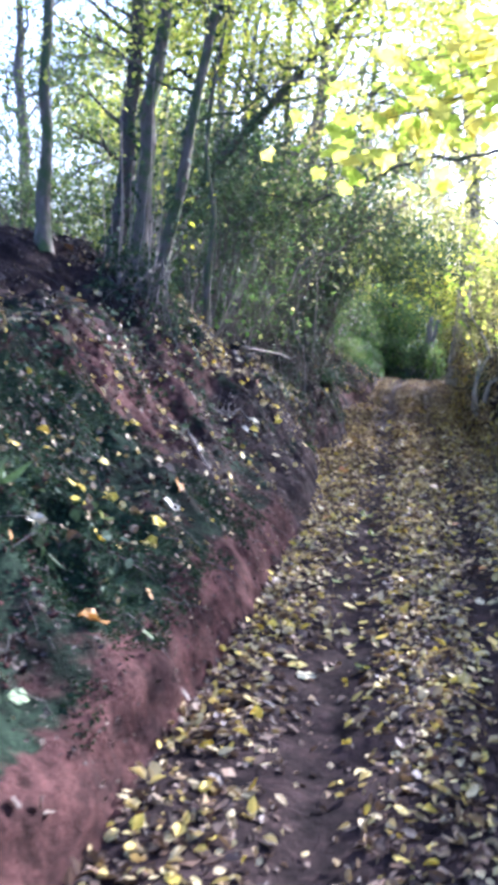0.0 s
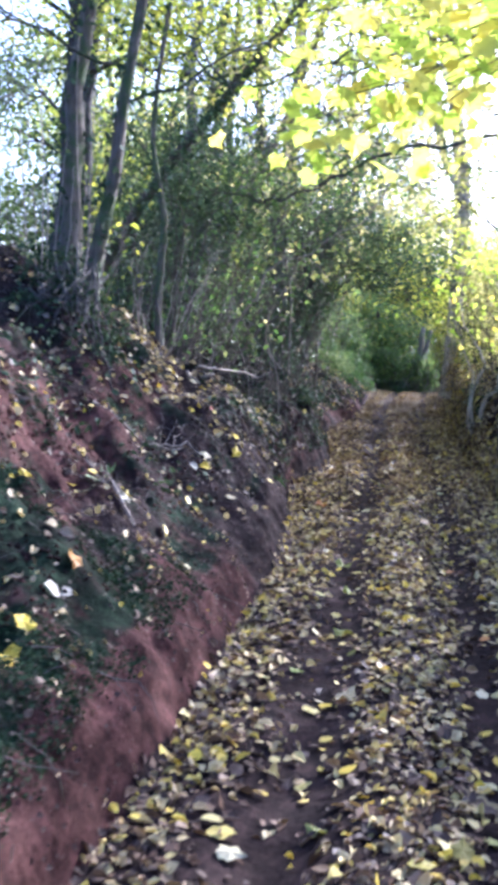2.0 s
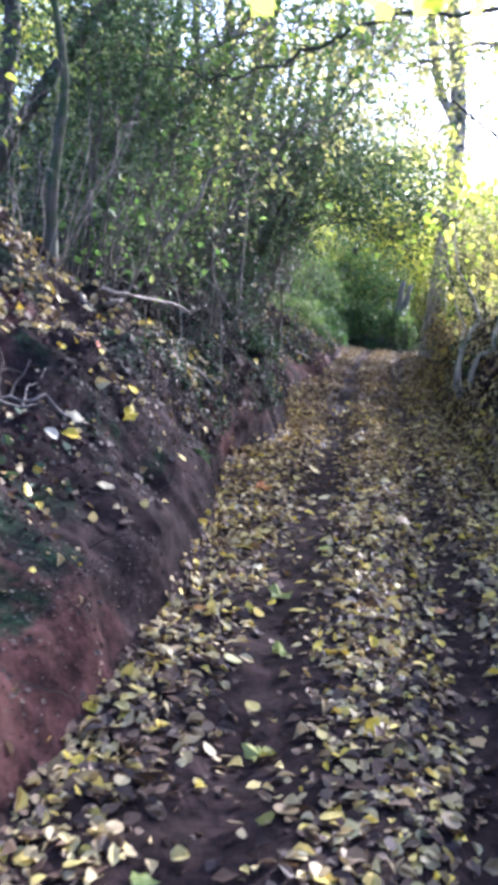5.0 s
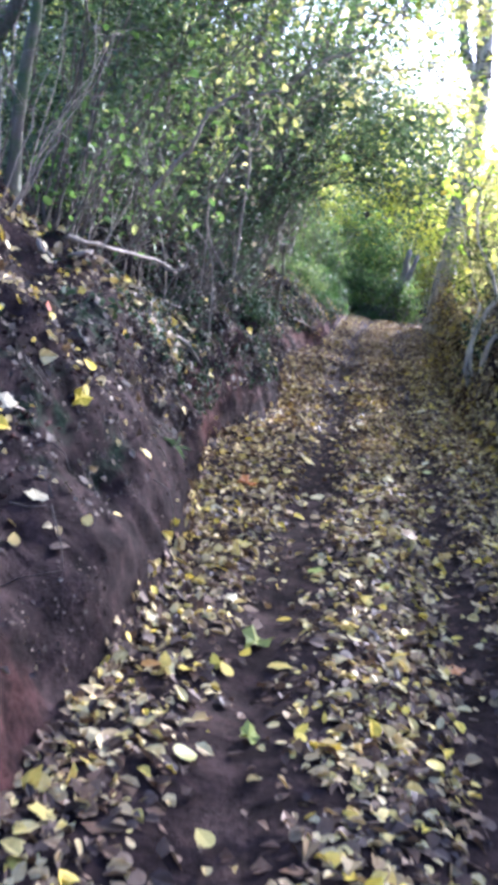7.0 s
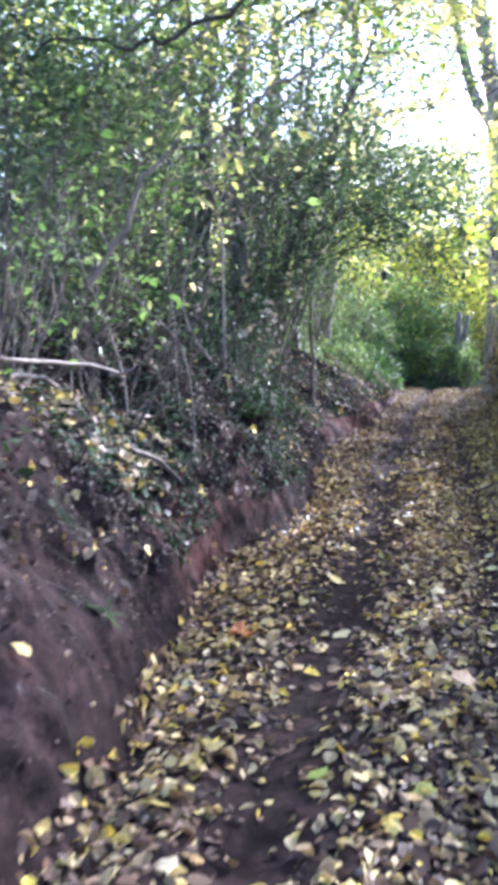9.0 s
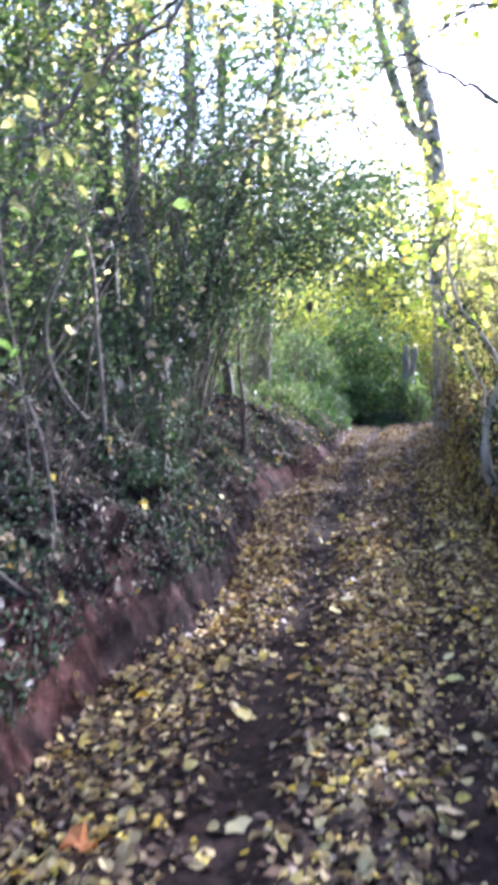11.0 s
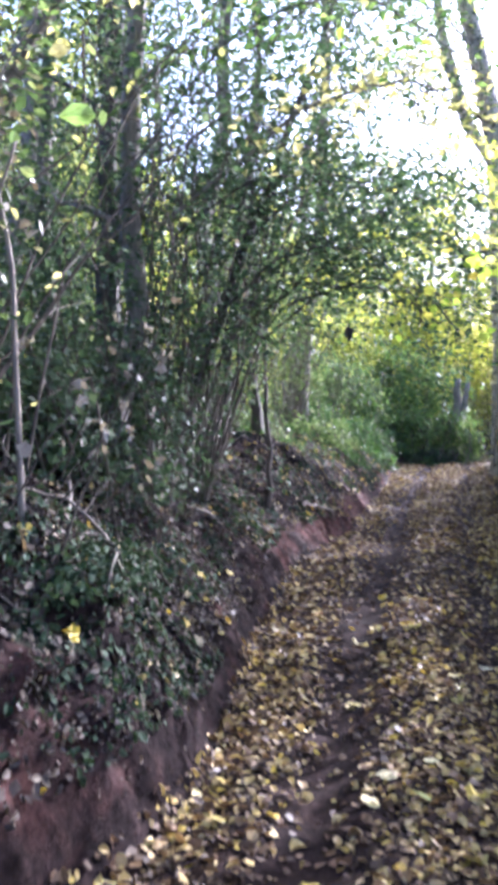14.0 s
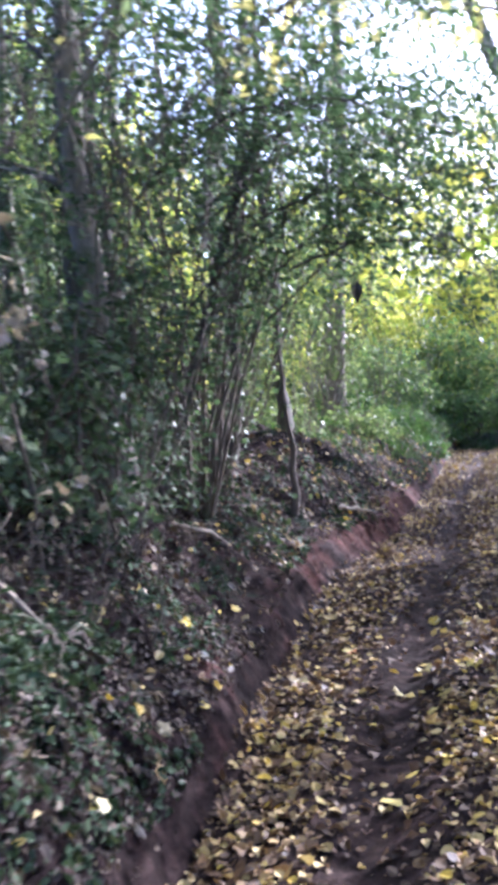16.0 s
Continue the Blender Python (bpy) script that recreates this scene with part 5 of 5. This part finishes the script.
keep = noise2(x, y, 0.55, 44) + 0.5 * noise2(x, y, 0.2, 45) > np.interp(y, [5, 7.2], [-0.1, 0.7])
lay("moss", x[keep], y[keep], 0.020, MOSS, "dark green moss over the lower bank", DIAMOND, lift=0.008, tilt=1.4)
# fresh grass by the bend and on the low bank
for cx, cy, w, l, k, tall in ((-2.9, 30.5, 0.9, 2.6, 2200, 0.26), (-2.9, 36.0, 0.7, 2.5, 2200, 0.32), (-3.1, 26.0, 0.7, 1.5, 900, 0.2)):
    x, y = cx + w * rng.normal(size=k) * 0.6, cy + l * rng.normal(size=k) * 0.5
    keep = lane_left(y) - x > 0.25
    x, y = x[keep], y[keep]
    head = rng.normal(size=(len(x), 3)) * 0.35 + np.array([0, 0, 1.0])
    me = leaf_mesh("grass", np.stack([x, y, height(x, y) - 0.02], 1), rng.normal(size=(len(x), 3)) * np.array([1, 1, 0.2]), tall * rng.uniform(0.5, 1.1, len(x)), BLADE, head)
    tagged(part("grass", me, GRASS), "fresh green grass tuft beside the lane", "grass", kind="stuff")

# ---- roots, sticks, ferns and single leaves on the banks ----
reseed(9, 3)
hollow = thing("root_plate", at_ground(-2.5, 9.15), "dark tangled roots under the coppice trees", "roots")
for k in range(44):
    a = np.array([rng.uniform(-3.1, -2.5), rng.uniform(9.1, 9.5), rng.uniform(2.05, 2.35)])
    e = np.array([a[0] + rng.uniform(-0.2, 0.45), a[1] - rng.uniform(0.1, 0.6), 0.0])
    e[2] = float(height(e[:1], e[1:2])[0]) - 0.03
    under("root", tubes_mesh("root", [(bent_path(a, e, 8, 0.2, (0.0, -0.04, 0.0)), np.linspace(rng.uniform(0.005, 0.013), 0.003, 8))], 5), BARK_DARK, hollow)

hx, hy = rng.uniform(-3.2, -2.35, 1500), rng.uniform(8.85, 9.6, 1500)
hp = np.stack([hx, hy, height(hx, hy) + rng.uniform(0.0, 0.35, 1500) * (hy > 9.1)], 1)
under("ivy", leaf_mesh("ivy", hp, rng.normal(size=(1500, 3)) + np.array([0.3, -0.8, 0.3]), rng.uniform(0.03, 0.06, 1500)), IVY, hollow, "dark ivy leaves among the roots")

for k in range(14):
    x, y = rng.uniform(-3.45, -2.75), rng.uniform(9.1, 9.6)
    top = np.array([x + rng.uniform(-0.1, 0.2), y + rng.uniform(0, 0.3), rng.uniform(3.0, 4.4)])
    low = at_ground(x + rng.uniform(0, 0.25), y, 0.02)
    s = thing("dead_sapling", low, "dead bleached sapling leaning against the coppice trees", "sapling", "dead saplings")
    under("stick", tubes_mesh("stick", [(bent_path(low, top, 8, 0.06), np.linspace(rng.uniform(0.004, 0.010), 0.003, 8))], 5), DRY, s)

STICKS = [((-1.55, 9.0), (-1.95, 8.7), 0.010, 0.03, "thin pale stick standing in the bank"),
          ((-2.2, 8.2), (-1.7, 8.9), 0.012, 0.02, "thin dark root trailing down the bank"),
          ((-2.05, 23.2), (-1.75, 23.8), 0.03, 0.04, "dark broken stick on the low bank"),
          ((-1.9, 12.5), (-1.5, 13.1), 0.018, 0.06, "bleached stick on the bank"),
          ((-2.6, 12.2), (-2.1, 12.9), 0.022, 0.10, "bleached forked stick in the brushwood"),
          ((-1.7, 16.2), (-2.3, 15.4), 0.014, 0.10, "bleached stick leaning on the bank"),
          ((-1.9, 15.6), (-2.4, 16.6), 0.012, 0.12, "thin bleached stick in the litter"),
          ((-1.5, 7.0), (-2.0, 7.5), 0.010, 0.02, "thin pale root on the red bank"),
          ((-2.2, 19.6), (-2.9, 18.6), 0.02, 0.05, "dark fallen branch in the litter"),
          ((-0.15, 9.7), (0.05, 9.3), 0.012, 0.015, "pale twig lying among the lane leaves"),
          ((-1.1, 11.1), (-0.8, 10.8), 0.010, 0.015, "pale twig lying at the lane edge")]
for (x0, y0), (x1, y1), r, lift, label in STICKS:
    n = 10
    px, py = np.linspace(x0, x1, n), np.linspace(y0, y1, n)
    p = np.stack([px, py, height(px, py) + lift * np.sin(np.linspace(0, math.pi, n)) + 0.6 * r], 1) + rng.normal(size=(n, 3)) * r * 0.5
    s = thing("fallen_branch", p[0], label, "branch", "fallen branches")
    under("main_stem", tubes_mesh("main_stem", [(p, np.linspace(r, r * 0.45, n))], 7), DRY, s)
    for k in range(2):
        i = rng.integers(3, n - 1)
        d = rng.normal(size=3) * 0.5 + np.array([0, 0, 0.7])
        under("twig", tubes_mesh("twig", [(bent_path(p[i], p[i] + d * r * rng.uniform(8, 20), 5, 0.2), np.linspace(r * 0.4, r * 0.12, 5))], 5), DRY, s)

# Dead branches lying on the edge of the bank
for label, r, knots in (("long bleached branch lying along the bank edge", 0.017, [(-2.14, 11.10, 1.57), (-2.02, 11.20, 1.55), (-2.01, 11.50, 1.54), (-1.97, 11.80, 1.52), (-1.87, 12.20, 1.49), (-1.78, 12.40, 1.46)]),
                        ("forked tip of a bleached branch on the bank edge", 0.010, [(-1.84, 12.35, 1.47), (-1.74, 12.35, 1.48), (-1.70, 12.35, 1.53)]),
                        ("short broken bleached branch on the bank", 0.014, [(-2.08, 11.01, 1.46), (-2.02, 11.03, 1.49), (-2.00, 11.15, 1.51)]),
                        ("short bleached stick pointing down the bank", 0.012, [(-2.13, 10.60, 1.52), (-2.07, 10.61, 1.47), (-2.00, 10.56, 1.41)]),
                        ("crooked bleached branch end among the leaves", 0.016, [(-2.02, 13.20, 1.23), (-1.90, 13.08, 1.19), (-1.87, 13.55, 1.18)]),
                        ("dark root hanging over the bank", 0.012, [(-2.40, 13.63, 1.42), (-2.26, 13.48, 1.33), (-2.03, 12.88, 1.25), (-1.92, 12.72, 1.16)]),
                        ("thin dead twig on the dark bank", 0.01, [(-1.66, 10.01, 1.16), (-1.60, 9.95, 1.11), (-1.54, 9.92, 1.10)]),
                        ("thin dead twig leaning on the bank", 0.008, [(-2.75, 13.64, 1.70), (-2.63, 13.65, 1.64), (-2.50, 13.64, 1.54)])):
    reseed(*knots[0], *knots[-1])
    knots = np.array(knots)
    u = np.linspace(0, len(knots) - 1, 14)
    p = np.stack([np.interp(u, np.arange(len(knots)), knots[:, k]) for k in range(3)], axis=1)
    for _ in range(2):
        p[1:-1] = 0.25 * p[:-2] + 0.5 * p[1:-1] + 0.25 * p[2:]
    sway = np.cumsum(rng.normal(size=p.shape), axis=0)
    p += (sway - np.linspace(sway[0], sway[-1], len(p))) * 0.55 * r
    log = thing("fallen_branch", p[0], label, "branch", "fallen branches")
    under("main_stem", tubes_mesh("main_stem", [(p, r * np.linspace(1.0, 0.6, 14) * rng.uniform(0.85, 1.15, 14))], 7), BARK_DARK if "dark" in label else DRY, log)

# Brushwood: bare twiggy shrubs on the edge of the bank
for foot, tall, wide, n, lean, bark, label in (
        ((-2.0, 12.9), 1.0, 0.5, 14, (0.15, -0.1), TWIG, "bare brown brushwood on the bank edge"),
        ((-1.85, 13.8), 0.8, 0.4, 12, (0.15, -0.2), TWIG, "bare twiggy brushwood hanging over the lane"),
        ((-3.0, 11.9), 1.9, 0.7, 7, (0.2, 0), TWIG, "tall bare brushwood behind the bank edge"),
        ((-2.5, 12.5), 1.5, 0.5, 5, (0.1, 0), DRY, "bleached bare brushwood on the bank edge"),
        ((-2.5, 10.8), 1.3, 0.5, 12, (0.1, 0), DRY, "bare grey brushwood beside the coppice trees"),
        # twig bark in place of bleached wood imitates the shade under the holly
        ((-1.9, 16.3), 0.7, 0.5, 10, (0.2, -0.1), TWIG, "bleached brushwood above the lane"),
        ((-2.2, 17.6), 1.2, 0.6, 12, (0.0, 0.0), TWIG, "bare brown brushwood under the holly"),
        ((-2.9, 26.0), 2.0, 0.8, 14, (0.1, 0), TWIG, "bare brown brushwood on the low bank"),
        ((-3.2, 29.5), 2.2, 0.9, 14, (0.1, 0), TWIG, "bare grey-brown brushwood on the low bank"),
        ((-3.1, 33.5), 2.0, 0.7, 14, (0.1, 0), TWIG, "bare brown brushwood by the bend"),
        ((-3.3, 36.5), 2.4, 0.9, 16, (0.1, 0), TWIG, "tall bare brown brushwood by the bend"),
        ((-2.9, 39.5), 2.2, 0.8, 16, (0.1, 0), DRY, "bleached bare brushwood beside the brambles"),
        ((1.3, 22.0), 1.6, 0.5, 12, (-0.1, 0), DRY, "sunlit bleached brushwood on the bank"),
        ((1.2, 25.5), 1.8, 0.5, 12, (-0.1, 0), DRY, "pale dry stems on the sunlit bank")):
    shrub("brushwood", label, foot, n, tall, wide, None, 0, 0.05, bark, lean, 0.005, group="brushwood", category="brushwood", low=0.3)

# Withered leaves on stems above the steep bank
for x, y, z, k in ((-1.32, 14.25, 1.95, 11), (-1.26, 14.95, 2.25, 10), (-1.42, 15.05, 1.98, 12), (-1.15, 14.8, 2.25, 5), (-1.75, 15.6, 1.9, 14), (-1.6, 16.0, 1.65, 12), (-1.9, 16.4, 2.5, 10), (-1.3, 17.0, 2.9, 6), (-2.0, 15.2, 2.2, 10), (-2.3, 17.2, 2.4, 12)):
    foot = at_ground(x - 0.5, y)
    s = thing("withered_stem", foot, "thin stem with withered greyish leaves", "plant", "withered plants")
    p = bent_path(foot, (x, y, z), 9, 0.15)
    under("stem", tubes_mesh("stem", [(p, np.linspace(0.006, 0.002, 9))], 5), TWIG, s)
    under("foliage", leaf_mesh("foliage", *leaves_round(p[6:], max(3, int(0.6 * k)), 0.08, 0.044, 0.0), LOBED, curl=3.6), WITHERED, s)
pod = thing("hanging_leaf", (-0.87, 18.24, 3.3), "dead dark leaf hanging from a drooping twig", "leaf")
under("twig", tubes_mesh("twig", [(bent_path((-1.6, 18.5, 3.6), (-0.87, 18.24, 2.55), 9, 0.06, (0.1, 0, 0.25)), np.linspace(0.006, 0.002, 9))], 5), TWIG, pod)
under("blade", leaf_mesh("blade", np.array([(-0.87, 18.24, 2.56)]), np.array([(0.2, -1, 0.1)]), np.array([0.12]), OVAL, np.array([(0, 0, -1.0)])), BARK_DARK, pod)

# Ferns
FROND = (np.array([(0, 0, 0), (-.06, .25, .05), (-.08, .55, .06), (0, 1, -.18), (.08, .55, .06), (.06, .25, .05)], float), [(0, 3, 2, 1), (0, 5, 4, 3)])
for x, y, k, size, label in ((-1.54, 3.98, 7, 0.13, "green strap fern on the mossy bank"), (-1.80, 4.05, 9, 0.18, "dark green fern on the mossy bank"), (-1.85, 7.5, 6, 0.11, "small green fern on the red bank"),
                             (-1.22, 10.6, 5, 0.10, "small green fern near the lane edge"), (-2.2, 13.1, 9, 0.17, "dark green fern in the brushwood"), (-1.75, 17.0, 8, 0.10, "dark green fern above the lane"),
                             (-1.9, 16.2, 8, 0.11, "dark green fern in the shade"), (1.35, 13.5, 10, 0.26, "dark fern on the shaded bank"), (1.3, 17.5, 10, 0.26, "dark fern on the ivy bank")):
    foot = at_ground(x, y, 0.0)
    f = thing("fern", foot, label, "fern", "ferns")
    nrm = slope_normal(np.array([x]), np.array([y]))[0]
    for _ in range(k):
        d = rng.normal(size=3) + nrm * 0.8
        side = np.cross(d, rng.normal(size=3))
        under("frond", leaf_mesh("frond", foot[None], np.cross(side, d)[None], np.array([size * rng.uniform(0.7, 1.2)]), FROND, d[None]), HOLLY, f)

# The rotten stump at the bend, split in two, with dead branches heaped at its foot
reseed(42, 9)
stump = thing("tree_stump", at_ground(-0.5, 42.4), "dark split tree stump leaning at the bend", "stump")
for top, rad in (((-0.42, 42.4, 3.35), 0.15), ((-0.12, 42.35, 3.25), 0.12)):
    under("trunk", tubes_mesh("trunk", [(bent_path(at_ground(-0.55, 42.4), top, 9, 0.05), np.linspace(rad, 0.6 * rad, 9))], 12), BARK_GREY, stump)
for k in range(26):
    x, y = rng.uniform(-1.5, 0.3), rng.uniform(41.3, 42.3)
    a = at_ground(x, y, 0.03)
    d = np.array([rng.normal() * 0.7, rng.normal() * 0.3, abs(rng.normal()) * 0.7])
    s = thing("dead_branch", a, "dark dead branch heaped against the stump", "branch", "dead branches")
    under("stick", tubes_mesh("stick", [(bent_path(a, a + d, 7, 0.2), np.linspace(rng.uniform(0.015, 0.035), 0.008, 7))], 5), BARK_GREY if k % 3 else DRY, s)

# Single leaves that can be told apart, on the lane and the bank
LEAF_COLOURS = {"y": (0.68, 0.52, 0.05), "w": (0.47, 0.44, 0.36), "c": (0.58, 0.50, 0.32), "o": (0.50, 0.26, 0.07), "p": (0.40, 0.50, 0.26), "r": (0.48, 0.13, 0.07)}


def plain_leaf(key, colour):
    dark = tuple(0.78 * c for c in colour)
    return leaf_material("leaf_" + {"y": "yellow", "w": "white", "c": "cream", "o": "orange", "p": "pale_green", "r": "red"}[key], [(0.0, dark), (1.0, colour)], 0.15, 0.5, True)


def leaf_shapes(material):
    made = [leaf_mesh("fallen_leaf", np.zeros((1, 3)), np.array([(0, 0, 1.0)]), np.array([1.0]), sh, np.array([(0, 1.0, 0)]), curl=c) for sh in (WIDE, LOBED, LOBED) for c in (1.0, 2.2)]
    for me in made:
        me.materials.append(material)
    return made


def single_leaf(x, y, shapes, size):
    n = slope_normal(np.array([x]), np.array([y]))[0] + rng.normal(size=3) * 0.2
    f = leaf_frames(n[None])[0]
    leaf = part("fallen_leaf", shapes[int(rng.integers(0, len(shapes)))], None, ground)
    leaf.matrix_basis = Matrix.Translation((x, y, float(height(np.array([x]), np.array([y]))[0]) + 0.022)) @ Matrix(f.tolist()).to_4x4() @ Matrix.Scale(size, 4)


by_colour = {key: leaf_shapes(plain_leaf(key, c)) for key, c in LEAF_COLOURS.items()}
for spots in ("y -1.86 6.2 -1.88 7.0 -2.2 8.1 -2.0 9.7 -1.32 5.0 -1.5 8.3 -1.46 7.45 -1.43 9.55", "y -1.46 9.7 -1.42 9.5 -1.02 9.85 -0.68 8.7 -0.52 9.05 -0.59 11.4 -2.0 11.5 -1.5 8.9",
              "y -1.7 4.8 -1.72 4.85 -1.64 5.15 -1.58 4.4 -1.41 4.3 -1.35 4.9 -1.7 15.3 -1.52 15.0 -1.5 14.6 -3.4 19.2 -1.8 17.6", "w -1.36 5.45 -1.36 5.6 -1.64 7.2 -1.57 8.8 -1.58 4.0",
              "c -2.4 7.7 -2.17 6.45 -2.3 7.9 -1.28 8.7 -1.58 9.0 -2.07 10.6 -1.59 12.8 -1.55 16.2 -1.5 16.3 -1.73 16.9 -1.9 16.5", "o -1.43 5.8 -0.82 8.65 -1.19 3.7 -1.15 3.65 -1.13 4.27 -1.6 3.8 -1.7 15.9",
              "p -1.84 7.15 -1.07 3.95 -1.22 3.1", "r -1.67 9.6"):
    key, *places = spots.split()
    for x, y in zip(map(float, places[::2]), map(float, places[1::2])):
        single_leaf(x, y, by_colour[key], rng.uniform(0.06, 0.085))
mixed = leaf_shapes(FALLEN)
count = 0
while count < 240:
    x, y = (rng.uniform(-1.6, 0.95), rng.uniform(4.2, 20)) if count < 180 else (rng.uniform(-3.0, -0.95), rng.uniform(4.5, 19))
    inside = bool(on_lane(np.array([x]), np.array([y]))[0])
    if inside != (count < 180) or x > 0.98:
        continue
    single_leaf(x, y, mixed, rng.uniform(0.06, 0.095) if inside else rng.uniform(0.045, 0.07))
    count += 1
